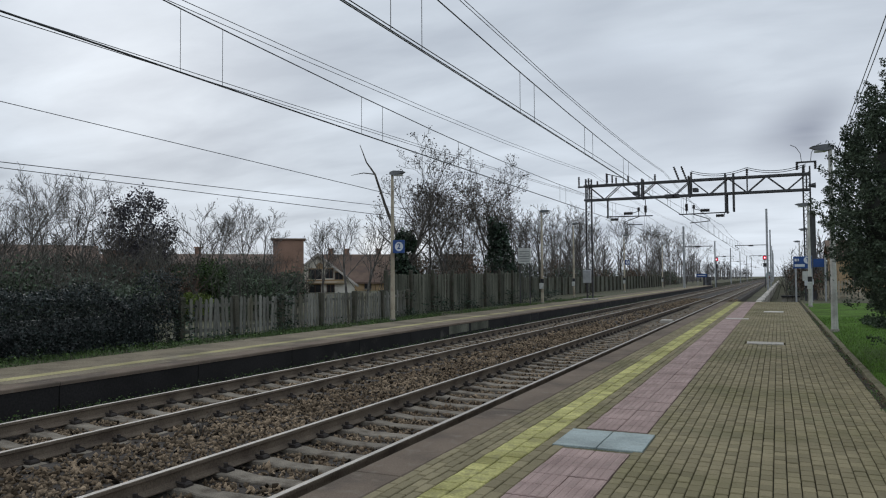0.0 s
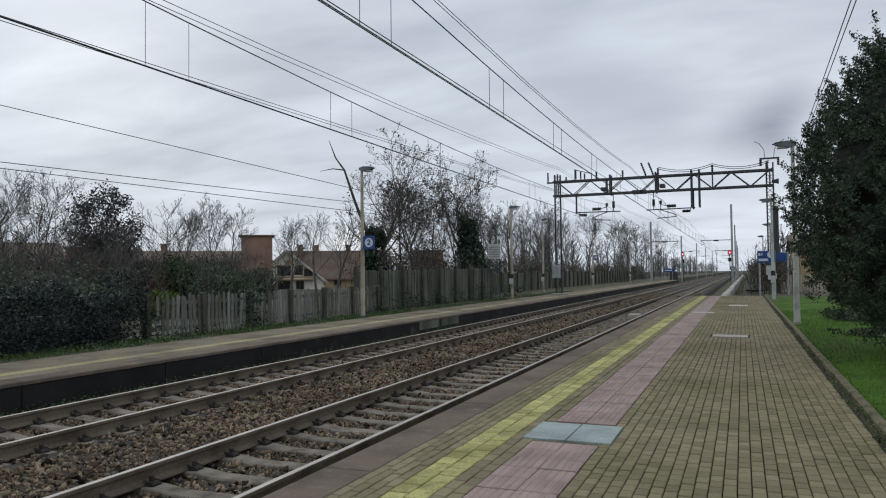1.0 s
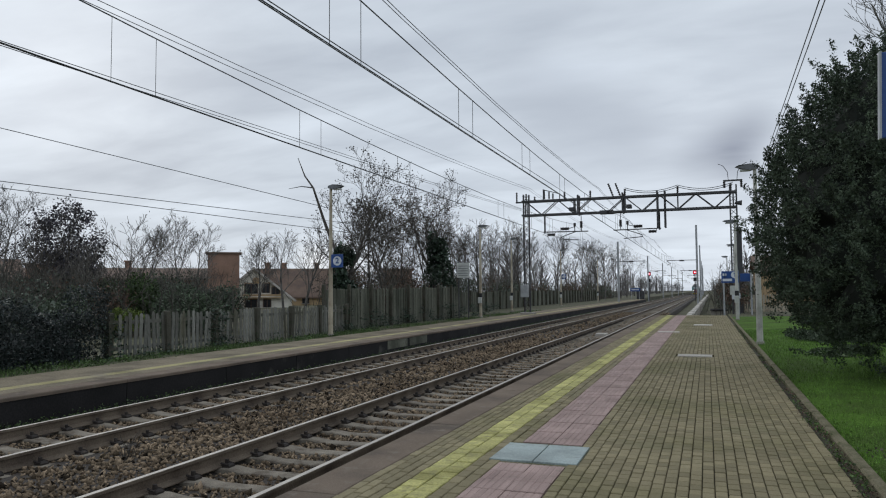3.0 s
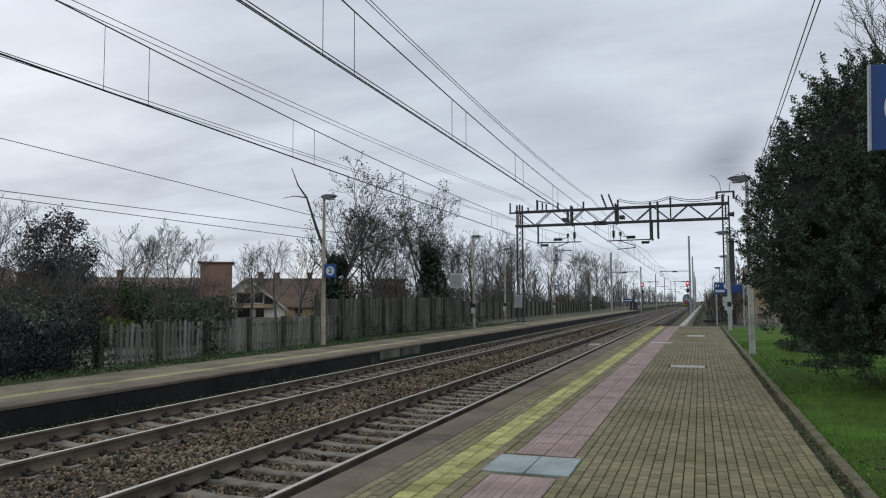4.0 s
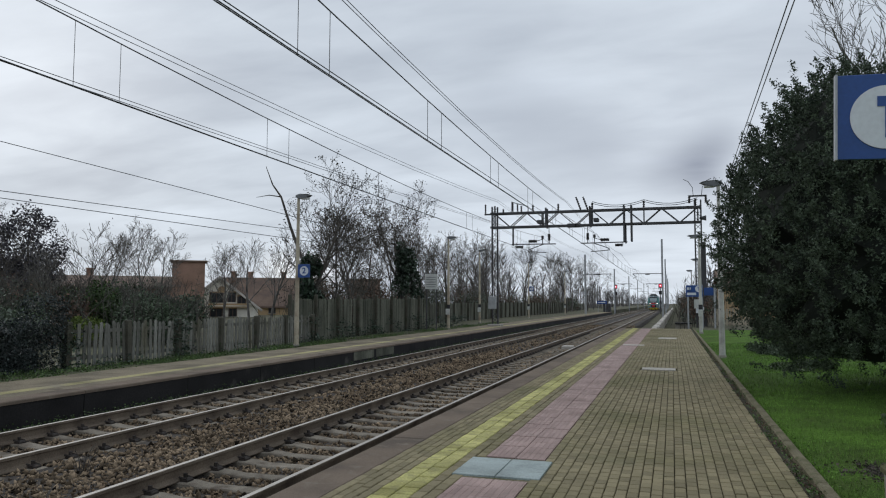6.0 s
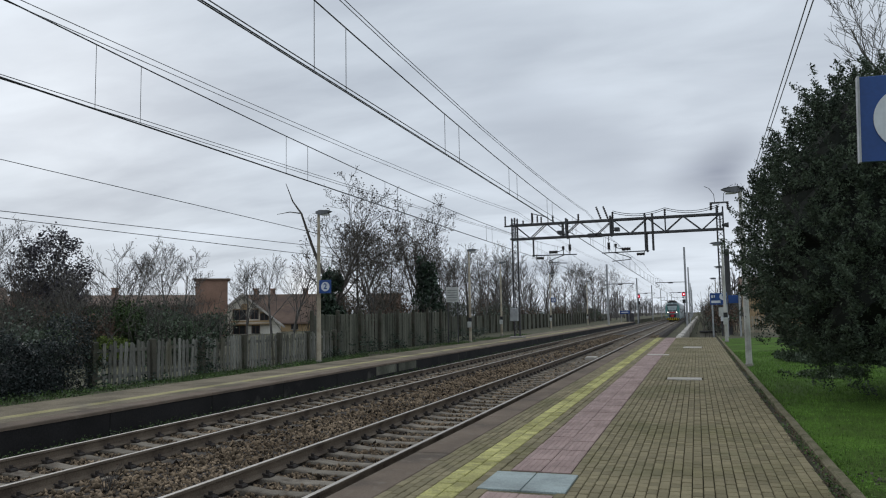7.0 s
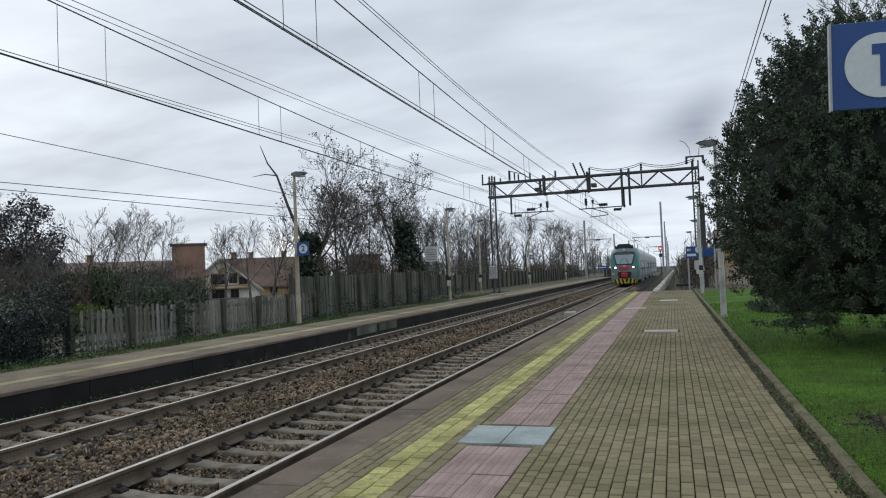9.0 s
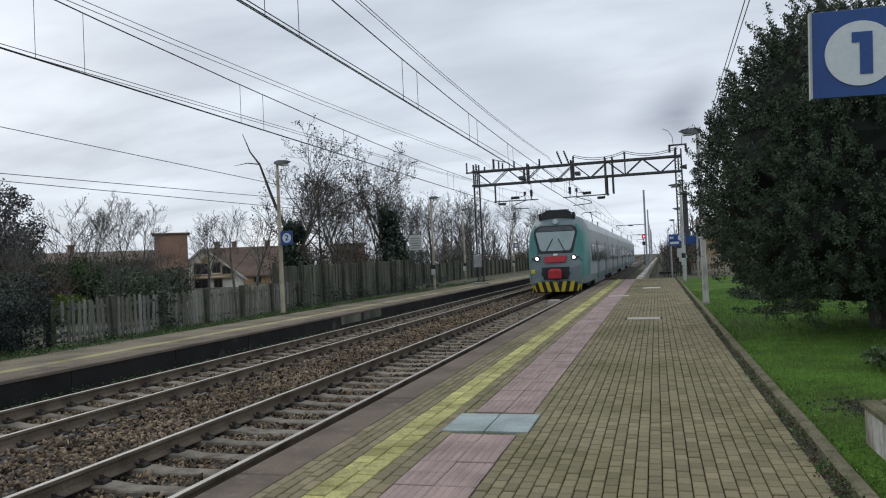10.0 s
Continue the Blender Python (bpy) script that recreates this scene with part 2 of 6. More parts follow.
M["post"] = mat("dark_fence_post", (0.07, 0.066, 0.05), 0.95, 0.3, 3, 40, 0.5, tint=(0.045, 0.05, 0.03))
M["brush"] = mat("tangled_twigs", (0.105, 0.1, 0.085), 0.95, 0.3, 2, 30, 0, spec=0.1)
M["olive"] = leaf_mat("olive_bush_leaves", (0.068, 0.096, 0.055), 0.5, 0.7)
M["lime"] = leaf_mat("yellow_green_hedge", (0.14, 0.19, 0.04), 0.4, 0.7)
# pale grey: distance haze is put into the colour of the far woods
M["hazy"] = leaf_mat("hazed_distant_wood", (0.14, 0.13, 0.125), 0.35, 0.9)


# ---- geometry helpers ----
class Geo:
    """A growing mesh: corners, faces and the material slot of each face."""

    def __init__(self):
        self.v, self.f, self.s = [], [], []

    def add(self, verts, faces, slot=0):
        n = len(self.v)
        self.v += [tuple(p) for p in verts]
        self.f += [tuple(i + n for i in face) for face in faces]
        self.s += [slot] * len(faces)
        return self

    def box(self, x0, y0, z0, x1, y1, z1, slot=0, m=None):
        p = [Vector(c) for c in ((x0, y0, z0), (x1, y0, z0), (x1, y1, z0), (x0, y1, z0), (x0, y0, z1), (x1, y0, z1), (x1, y1, z1), (x0, y1, z1))]
        if m:
            p = [m @ c for c in p]
        return self.add(p, ((3, 2, 1, 0), (4, 5, 6, 7), (0, 1, 5, 4), (1, 2, 6, 5), (2, 3, 7, 6), (3, 0, 4, 7)), slot)

    def block(self, x0, y0, z0, x1, y1, z1, c=0.006, slot=0, m=None):
        """A box with its upper edges chamfered."""
        p = [Vector(q) for q in ((x0, y0, z0), (x1, y0, z0), (x1, y1, z0), (x0, y1, z0), (x0, y0, z1 - c), (x1, y0, z1 - c), (x1, y1, z1 - c), (x0, y1, z1 - c),
                                 (x0 + c, y0 + c, z1), (x1 - c, y0 + c, z1), (x1 - c, y1 - c, z1), (x0 + c, y1 - c, z1))]
        if m:
            p = [m @ q for q in p]
        return self.add(p, ((0, 1, 5, 4), (1, 2, 6, 5), (2, 3, 7, 6), (3, 0, 4, 7), (4, 5, 9, 8), (5, 6, 10, 9), (6, 7, 11, 10), (7, 4, 8, 11), (8, 9, 10, 11), (3, 2, 1, 0)), slot)

    def tube(self, pts, rad, n=6, slot=0, cap=True):
        """A round bar along pts; rad: one radius or one for each point."""
        pts = [Vector(p) for p in pts]
        rad = rad if isinstance(rad, (list, tuple)) else [rad] * len(pts)
        rings, side = [], None
        for i, p in enumerate(pts):
            d = (pts[min(i + 1, len(pts) - 1)] - pts[max(i - 1, 0)]).normalized()
            if side is None:
                side = d.cross(Vector((0, 0, 1)) if abs(d.z) < 0.9 else Vector((1, 0, 0))).normalized()
            side = (side - d * side.dot(d)).normalized()
            up = d.cross(side)
            rings.append([p + (side * math.cos(2 * math.pi * k / n) + up * math.sin(2 * math.pi * k / n)) * rad[i] for k in range(n)])
        faces = [(i * n + k, i * n + (k + 1) % n, (i + 1) * n + (k + 1) % n, (i + 1) * n + k) for i in range(len(pts) - 1) for k in range(n)]
        if cap:
            faces += [tuple(reversed(range(n))), tuple(range((len(pts) - 1) * n, len(pts) * n))]
        return self.add([q for r in rings for q in r], faces, slot)

    def bar(self, a, b, w, h=None, slot=0):
        """A square bar from a to b."""
        a, b = Vector(a), Vector(b)
        d = b - a
        side = d.cross(Vector((0, 0, 1)) if abs(d.normalized().z) < 0.95 else Vector((0, 1, 0))).normalized() * w / 2
        up = d.cross(side).normalized() * (h or w) / 2
        p = [a - side - up, a + side - up, a + side + up, a - side + up, b - side - up, b + side - up, b + side + up, b - side + up]
        return self.add(p, ((0, 1, 2, 3), (7, 6, 5, 4), (0, 4, 5, 1), (1, 5, 6, 2), (2, 6, 7, 3), (3, 7, 4, 0)), slot)

    def loft(self, outline, ys, slot=0, cap=True):
        """An outline in x, z drawn along y."""
        n = len(outline)
        faces = [(i * n + k, (i + 1) * n + k, (i + 1) * n + (k + 1) % n, i * n + (k + 1) % n) for i in range(len(ys) - 1) for k in range(n)]
        if cap:
            faces += [tuple(range(n)), tuple(reversed(range((len(ys) - 1) * n, len(ys) * n)))]
        return self.add([(x, y, z) for y in ys for x, z in outline], faces, slot)

    def disc(self, c, r, n=24, slot=0, thick=0.01, ax="y"):
        """A flat round plate, facing along -y."""
        ring = [(math.cos(2 * math.pi * k / n) * r, math.sin(2 * math.pi * k / n) * r) for k in range(n)]
        x, y, z = c
        v = [(x + a, y, z + b) for a, b in ring] + [(x + a, y + thick, z + b) for a, b in ring]
        return self.add(v, [tuple(range(n)), tuple(reversed(range(n, 2 * n)))] + [(k, k + n, (k + 1) % n + n, (k + 1) % n) for k in range(n)], slot)

    def mesh(self, name, mats):
        me = bpy.data.meshes.new(name)
        me.from_pydata(self.v, [], self.f)
        for m in mats if isinstance(mats, (list, tuple)) else [mats]:
            me.materials.append(m)
        if any(self.s):
            me.polygons.foreach_set("material_index", self.s)
        me.update()
        return me


def smooth(ob):
    ob.data.polygons.foreach_set("use_smooth", [True] * len(ob.data.polygons))
    return ob


def part(name, geo, mats, parent=None, label="", at=None):
    """One mesh object, under a thing or a part if parent is given."""
    ob = new(name, geo if isinstance(geo, bpy.types.Mesh) else geo.mesh(name, mats))
    if parent:
        ob.parent = parent
    if at:
        ob.matrix_basis = at
    if label:
        ob["label"] = label
    return ob


def thing(name, label, category, group="", kind="", at=None):
    ob = tagged(new(name), label, category, group, kind)
    ob.empty_display_size = 0.2
    if at:
        ob.matrix_basis = at
    return ob


def cloud_mesh(name, pos, size, corners, tris, mats, rng, turn=True, shapes=None):
    """Many small pieces in one mesh: corners (n x 3) and tris of one piece, set at pos with sizes and random turns."""
    pos, size = np.asarray(pos, float), np.asarray(size, float)
    n, c = len(pos), np.asarray(corners, float)
    q = rng.normal(size=(n, 4))
    if turn == "flat":
        q[:, 1:3] *= 0.25
    q /= np.linalg.norm(q, axis=1)[:, None]
    w, x, y, z = q.T
    rot = np.stack([1 - 2 * (y * y + z * z), 2 * (x * y - w * z), 2 * (x * z + w * y), 2 * (x * y + w * z), 1 - 2 * (x * x + z * z), 2 * (y * z - w * x),
                    2 * (x * z - w * y), 2 * (y * z + w * x), 1 - 2 * (x * x + y * y)], -1).reshape(n, 3, 3)
    local = c[None] * (rng.uniform(0.65, 1.35, size=(n, len(c), 1)) if shapes else 1.0) * (size.reshape(n, 1, -1))
    v = np.einsum("nij,nkj->nki", rot, local) + pos[:, None]
    t = (np.asarray(tris)[None] + (np.arange(n) * len(c))[:, None, None]).reshape(-1, len(tris[0]))
    me = bpy.data.meshes.new(name)
    k = len(tris[0])
    me.vertices.add(n * len(c)); me.loops.add(t.size); me.polygons.add(len(t))
    me.vertices.foreach_set("co", v.ravel())
    me.loops.foreach_set("vertex_index", t.ravel().astype(np.int32))
    me.polygons.foreach_set("loop_start", np.arange(0, t.size, k, dtype=np.int32))
    me.materials.append(mats)
    me.update(calc_edges=True)
    return me


OCTA = ([(1, 0, 0), (-1, 0, 0), (0, 1, 0), (0, -1, 0), (0, 0, 0.8), (0, 0, -0.8)],
        [(0, 2, 4), (2, 1, 4), (1, 3, 4), (3, 0, 4), (2, 0, 5), (1, 2, 5), (3, 1, 5), (0, 3, 5)])
LEAF = ([(0, -0.5, 0), (0.32, 0, 0.08), (0, 0.5, 0), (-0.32, 0, 0.08)], [(0, 1, 2, 3)])
BLADE = ([(-0.06, 0, 0), (0.06, 0, 0), (0.16, 0.05, 1.0)], [(0, 1, 2)])
RNG = np.random.default_rng(5)

# ---- levels and lines, in metres: the platform top is z = 0 and the track runs along +y ----
RAIL_Z, FAR_Z = -0.35, -0.07
TRACK_1, TRACK_2 = -4.70, -8.42
EDGE, FAR_EDGE, FAR_BACK = -3.05, -10.20, -12.85
END_Y, FAR_END = 46.5, 134.0

# ---- ground: one sheet to the horizon, stepped under the platforms ----
ys = [-120, -20, 0, 10, 20, 30, 45, 60, 90, 140, 250, 500, 1000, 2400]
prof = [(-2400, -0.6), (-300, -0.3), (-60, -0.2), (-16, -0.16), (-12.95, -0.1), (-12.75, -0.1), (-12.7, -0.95), (-2.9, -0.95), (1.0, -0.95), (1.2, -0.06), (1.35, -0.03),
        (4, 0.02), (14, 0.05), (60, 0.0), (300, -0.3), (2400, -0.6)]
g = Geo()
n = len(prof)
g.add([(x, y, z + (0.03 * math.sin(y * 0.9 + x) if abs(x) > 14 and abs(x) < 100 else 0)) for y in ys for x, z in prof],
      [(i * n + k, i * n + k + 1, (i + 1) * n + k + 1, (i + 1) * n + k) for i in range(len(ys) - 1) for k in range(n - 1)])
g.s = [1 if (prof[k][0] > 0.8 and ys[i] < 45) or (-14 < prof[k][0] < -12.7 and ys[i] < 60) else 0 for i in range(len(ys) - 1) for k in range(n - 1)]
tagged(part("ground", g, [M["scrub"], M["grass"]]), "flat winter ground of grass and scrub", "ground", kind="structure")

# ---- ballast ----
prof = [(-10.6, -0.9), (-10.15, -0.62), (-9.6, -0.53), (-9.35, -0.535), (-9.2, -0.575), (-7.8, -0.575), (-7.65, -0.535), (-7.0, -0.525), (-6.2, -0.525), (-5.55, -0.535), (-5.4, -0.58), (-4.0, -0.585), (-3.8, -0.55), (-3.4, -0.55), (-3.1, -0.6), (-2.95, -0.9)]
n = len(prof)
g = Geo().add([(x, y, z) for y in (-60, 2400) for x, z in prof], [(k, k + 1, n + k + 1, n + k) for k in range(n - 1)])
ballast = tagged(part("ballast_bed", g, M["ballast_bed"]), "crushed stone ballast under the tracks, darkened for shade between the stones", "ballast", kind="structure")


def bed_z(x):
    return np.interp(x, [p[0] for p in prof], [p[1] for p in prof])


def stones(y0, y1, density, r0, r1):
    n = int((y1 - y0) * 7.0 * density)
    x, y = RNG.uniform(-10.2, -3.15, n), RNG.uniform(y0, y1, n)
    r = RNG.uniform(r0, r1, n)
    keep = np.ones(n, bool)
    for c in (TRACK_1, TRACK_2):
        for s in (-0.7525, 0.7525):
            keep &= np.abs(x - c - s) > 0.085
        on = (np.abs(x - c) < 1.25) & (np.abs(((y - 0.2 + 0.3) % 0.6) - 0.3) < 0.13)
        keep &= ~(on & (RNG.uniform(size=n) < 0.985))
    z = bed_z(x) + r * RNG.uniform(-0.3, 0.55, n)
    size = r[:, None] * RNG.uniform(0.65, 1.35, (n, 3)) * (1, 1, 0.62)
    return np.stack([x, y, z], -1)[keep], size[keep]


p0, s0 = stones(-12, 2.5, 90, 0.03, 0.055)
p1, s1 = stones(2.5, 14, 440, 0.016, 0.045)
p2, s2 = stones(14, 30, 230, 0.024, 0.052)
p3, s3 = stones(30, 70, 45, 0.035, 0.065)
ob = new("ballast_stones", cloud_mesh("ballast_stones", np.concatenate([p0, p1, p2, p3]), np.concatenate([s0, s1, s2, s3]), *OCTA, M["stone"], RNG, shapes=True))
tagged(ob, "loose angular brown and grey ballast stones", "ballast", kind="stuff")
ob.parent = None


# ---- tracks ----
def railway_track(cx, label):
    t = thing("railway_track", label, "railway track", "pair of tracks")
    prof = [(-0.075, 0), (0.075, 0), (0.075, 0.012), (0.02, 0.03), (0.009, 0.045), (0.009, 0.125), (0.036, 0.138), (0.036, 0.165), (0.03, 0.172), (-0.03, 0.172),
            (-0.036, 0.165), (-0.036, 0.138), (-0.009, 0.125), (-0.009, 0.045), (-0.02, 0.03), (-0.075, 0.012)]
    n = len(prof)
    for s in (-0.7525, 0.7525):
        g = Geo().loft([(cx + s + x, RAIL_Z - 0.172 + z) for x, z in prof], [-40, 0, 20, 60, 200, 1500])
        g.s = [(1 if k == 8 else 0) for i in range(5) for k in range(n)] + [0, 0]
        part("rail", g, [M["rail_side"], M["rail_top"]], t, "rusty rail with a polished head")
    body = Geo()
    zt = RAIL_Z - 0.172
    x = [-1.15, -0.95, -0.55, -0.3, 0.3, 0.55, 0.95, 1.15]
    h = [-0.035, 0.0, 0.0, -0.03, -0.03, 0.0, 0.0, -0.035]
    sec = [(-0.14, -0.16), (-0.115, 0), (-0.1, 0.012), (0.1, 0.012), (0.115, 0), (0.14, -0.16)]
    body.add([(xx, yy, zt + hh + zz - 0.014) for xx, hh in zip(x, h) for yy, zz in sec],
             [(i * 6 + k, i * 6 + (k + 1) % 6, (i + 1) * 6 + (k + 1) % 6, (i + 1) * 6 + k) for i in range(7) for k in range(6)] + [(5, 4, 3, 2, 1, 0), tuple(range(42, 48))])
    me = body.mesh("sleeper", M["sleeper"])
    def clip_at(g, s, d, y=0.0, x=0.0):
        g.block(x + s + d * 0.115 - 0.055, y - 0.06, zt - 0.002, x + s + d * 0.115 + 0.055, y + 0.06, zt + 0.038, 0.02)
        g.tube([(x + s + d * 0.1, y, zt), (x + s + d * 0.1, y, zt + 0.085)], 0.024, 6)
        for e in (-0.05, 0.05):
            g.tube([(x + s + d * 0.155, y + e, zt + 0.03), (x + s + d * 0.05, y + e, zt + 0.045)], 0.013, 4)

    cms = [(clip_at(Geo(), s, d), s, d) for s in (-0.7525, 0.7525) for d in (-1, 1)]
    meshes = []
    for _, s, d in cms:
        q = Geo()
        clip_at(q, s, d)
        meshes.append(q.mesh("rail_clip", M["clip"]))
    far, farc = Geo(), Geo()
    for i in range(-20, 420):
        y = 0.2 + 0.6 * i
        if i < 130:
            sl = part("sleeper", me, None, t, at=pose(cx, y, 0, 0, 0, random.uniform(-0.4, 0.4)))
            for cm, (_, s, d) in zip(meshes, cms):
                if 3 < i < 40:
                    part("rail_clip", cm, None, sl)
                elif i < 85:
                    clip_at(farc, s, d, y, cx)
        else:
            far.box(cx - 1.15, y - 0.13, zt - 0.1, cx + 1.15, y + 0.13, zt - 0.002)
    tagged(part("sleeper_row", far, M["sleeper"], t, "far concrete sleepers"), kind="stuff")
    tagged(part("clip_row", farc, M["clip"], t, "dark bolted rail clips"), kind="stuff")
    return t


railway_track(TRACK_1, "railway track with concrete sleepers beside the paved platform")
railway_track(TRACK_2, "railway track with concrete sleepers beside the far platform")

# ---- near platform ----
g = Geo().box(EDGE + 0.06, -25, -0.95, 1.135, END_Y, -0.052)
g.box(EDGE + 0.06, -25, -0.052, 1.135, -12.0, -0.004)
platform = tagged(part("platform", g, M["bed"]), "long station platform paved in small blocks", "platform", kind="structure")
g = Geo()
y = -25.0
while y < END_Y:
    y1 = min(y + 3.0, END_Y)
    part("coping_slab", Geo().block(EDGE, y + 0.004, -0.16, -2.645, y1 - 0.004, random.uniform(-0.004, 0.002), 0.012), M["asphalt"], platform)
    y = y1
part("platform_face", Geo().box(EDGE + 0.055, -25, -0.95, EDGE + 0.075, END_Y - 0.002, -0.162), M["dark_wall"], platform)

HATCH = (-1.885, 6.47, -1.1, 7.2)
PLATES = [(-0.68, 17.65, 0.07, 18.2), (-0.58, 33.2, 0.17, 34.0), (-1.72, 27.6, -0.97, 28.0)]
near_blocks, rest = 0, Geo()
block_meshes = []
for k in range(4):
    q = Geo().block(-0.0426, -0.069, -0.05, 0.0426, 0.069, 0, 0.006)
    block_meshes.append(q.mesh("paving_block", M["block1"]))


def covered(x, y):
    for a, b, c, d in [HATCH] + PLATES:
        if a < x < c and b < y < d:
            return True
    return False


def course(x, y0, y1, w, length, geo, shift, mat_geo=None, one_by_one=0.0):
    """One row of blocks along the platform."""
    global near_blocks
    y = y0 + shift
    while y < y1:
        yc = y + length / 2
        if not covered(x, yc):
            z, a = random.uniform(-0.006, 0.001), random.uniform(-0.6, 0.6)
            if one_by_one and 4.2 < yc < one_by_one and near_blocks < 300:
                near_blocks += 1
                part("paving_block", block_meshes[near_blocks % 4], None, platform, at=pose(x, yc, z, random.uniform(-0.8, 0.8), random.uniform(-0.8, 0.8), a))
            else:
                geo.block(x - w / 2 + 0.0035, y + 0.006, -0.05, x + w / 2 - 0.0035, y + length - 0.006, z, 0.006,
                          m=Matrix.Translation((x, yc, 0)) @ pose(0, 0, 0, random.uniform(-0.7, 0.7), random.uniform(-0.7, 0.7), a) @ Matrix.Translation((-x, -yc, 0)))
        y += length


for k in range(24):
    course(-1.137 + 0.0922 * k, -12.0, END_Y, 0.0922, 0.15, rest, (k % 2) * 0.074 - 0.1 + random.uniform(-0.01, 0.01), one_by_one=6.6)
for i, x in enumerate((-2.601, -2.516, -2.431, -2.346)):
    course(x, -12.0, END_Y, 0.085, 0.2, rest, (i % 2) * 0.1)
for i, x in enumerate((-1.933, -1.828)):
    course(x, -12.0, END_Y, 0.103, 0.2, rest, (i % 2) * 0.1)
tagged(part("paving_blocks", rest, M["block"], platform, "mossy grey-brown paving blocks"), kind="stuff")
yl = Geo()
for i, x in enumerate((-2.224, -2.066)):
    course(x, -12.0, END_Y, 0.157, 0.2, yl, i * 0.1)
tagged(part("yellow_blocks", yl, M["yellow"], platform, "worn yellow safety line of blocks"), kind="stuff")
pk = Geo()
y = -12.2
while y < END_Y - 0.3:
    for i in range(2):
        x0 = -1.775 + i * 0.293
        if not covered(x0 + 0.13, y + 0.15):
            z = random.uniform(-0.005, 0.002)
            pk.box(x0 + 0.003, y + 0.004, -0.05, x0 + 0.290, y + 0.292, z - 0.003)
            for r in range(5):
                pk.block(x0 + 0.006 + r * 0.057, y + 0.008, z - 0.003, x0 + 0.052 + r * 0.057, y + 0.292, z, 0.003)
    y += 0.3
tagged(part("tactile_tiles", pk, M["pink"], platform, "pink grooved guide tiles"), kind="stuff")

a, b, c, d = HATCH
g = Geo().box(a - 0.06, b - 0.1, -0.05, c + 0.06, d + 0.1, -0.012)
h = thing("access_hatch", "pale green-grey steel access hatch let into the paving", "hatch")
part("hatch_frame", g, M["kerb"], h)
mid = (a + c) / 2
part("hatch_plate", Geo().block(a, b, -0.012, mid - 0.004, d, 0.006, 0.004), M["steel_plate"], h)
part("hatch_plate", Geo().block(mid + 0.004, b, -0.012, c, d, 0.006, 0.004), M["steel_plate"], h)
for a, b, c, d in PLATES:
    h = tagged(part("cover_plate", Geo().block(a, b, -0.05, c, d, 0.012, 0.006), M["white_wall"]), "pale concrete cover slab let into the platform paving", "cover plate")

# kerb in pieces
y = -10.0
while y < 46:
    part("kerb_stone", Geo().block(1.145, y + 0.004, -0.4, 1.25, y + 0.996, 0.022 + random.uniform(-0.006, 0.006), 0.02,
                                   m=Matrix.Translation((random.uniform(-0.006, 0.006), 0, 0))), M["kerb"], platform)
    y += 1.0

# ---- far platform ----
g = Geo().box(FAR_BACK, -30, -0.95, FAR_EDGE - 0.02, FAR_END, FAR_Z - 0.03)
fp = tagged(part("far_platform", g, M["concrete"]), "low far platform with a near-black edge wall", "platform", kind="structure")
for i in range(56):
    y = -28 + 3 * i
    if y + 3 > FAR_END:
        break
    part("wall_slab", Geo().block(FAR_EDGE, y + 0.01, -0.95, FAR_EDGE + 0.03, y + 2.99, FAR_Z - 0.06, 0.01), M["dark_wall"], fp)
    part("coping_slab", Geo().block(FAR_EDGE - 0.42, y + 0.006, FAR_Z - 0.06, FAR_EDGE + 0.05, y + 2.994, FAR_Z, 0.015), M["asphalt"], fp)
for y0 in (22.85, 24.8):
    part("patch_slab", Geo().box(FAR_EDGE + 0.028, y0, -0.42, FAR_EDGE + 0.036, y0 + 1.75, FAR_Z - 0.075), M["fence"], fp, "paler concrete patch in the wall")
part("block_strip", Geo().box(-11.02, -28, FAR_Z - 0.06, FAR_EDGE - 0.425, FAR_END, FAR_Z - 0.002), M["far_paving"], fp)
part("yellow_strip", Geo().box(-11.32, -28, FAR_Z - 0.06, -11.024, FAR_END, FAR_Z), M["faded"], fp, "worn yellow safety line")
part("paved_strip", Geo().box(-12.7, -28, FAR_Z - 0.06, -11.324, FAR_END, FAR_Z - 0.002), M["far_paving"], fp)


# ---- fences ----
FX, GZ = -14.0, -0.11


def pointed(w, h, t):
    return Geo().add([(x, y, z) for y in (-t / 2, t / 2) for x, z in ((-w / 2, 0), (w / 2, 0), (w / 2, h - 0.05), (0.012, h), (-0.012, h), (-w / 2, h - 0.05))],
                     [(0, 1, 2, 3, 4, 5), (11, 10, 9, 8, 7, 6)] + [(k, k + 6, (k + 1) % 6 + 6, (k + 1) % 6) for k in range(6)])


posts = [14.5 + 2.12 * i for i in range(7)]
fence = thing("picket_fence", "weathered grey timber picket fence behind the far platform", "fence")
me = pointed(0.105, 1.10, 0.022).mesh("picket", M["picket"])
pm = Geo().block(-0.08, -0.08, 0, 0.08, 0.08, 1.2, 0.02).mesh("fence_post", M["post"])
for i, y in enumerate(posts):
    part("fence_post", pm, None, fence, at=pose(FX, y, GZ - 0.05, random.uniform(-2, 2), random.uniform(-1.5, 1.5), 0))
    if i < 6:
        for z in (0.2, 0.85):
            part("fence_rail", Geo().box(FX - 0.05, y, GZ + z, FX - 0.012, y + 2.12, GZ + z + 0.09), M["picket"], fence)
        for k in range(11):
            if random.random() < 0.03:
                continue
            part("picket", me, None, fence, at=pose(FX + 0.012, y + 0.18 + k * 0.178, GZ + random.uniform(-0.04, 0.05), random.uniform(-2.5, 2.5), random.uniform(-2, 2), 90 + random.uniform(-3, 3)))
tall = thing("panel_fence", "tall greened grey panel fence with upright posts", "fence")
TX = -15.2
bm_ = pointed(0.155, 2.1, 0.03).mesh("board", M["fence"])
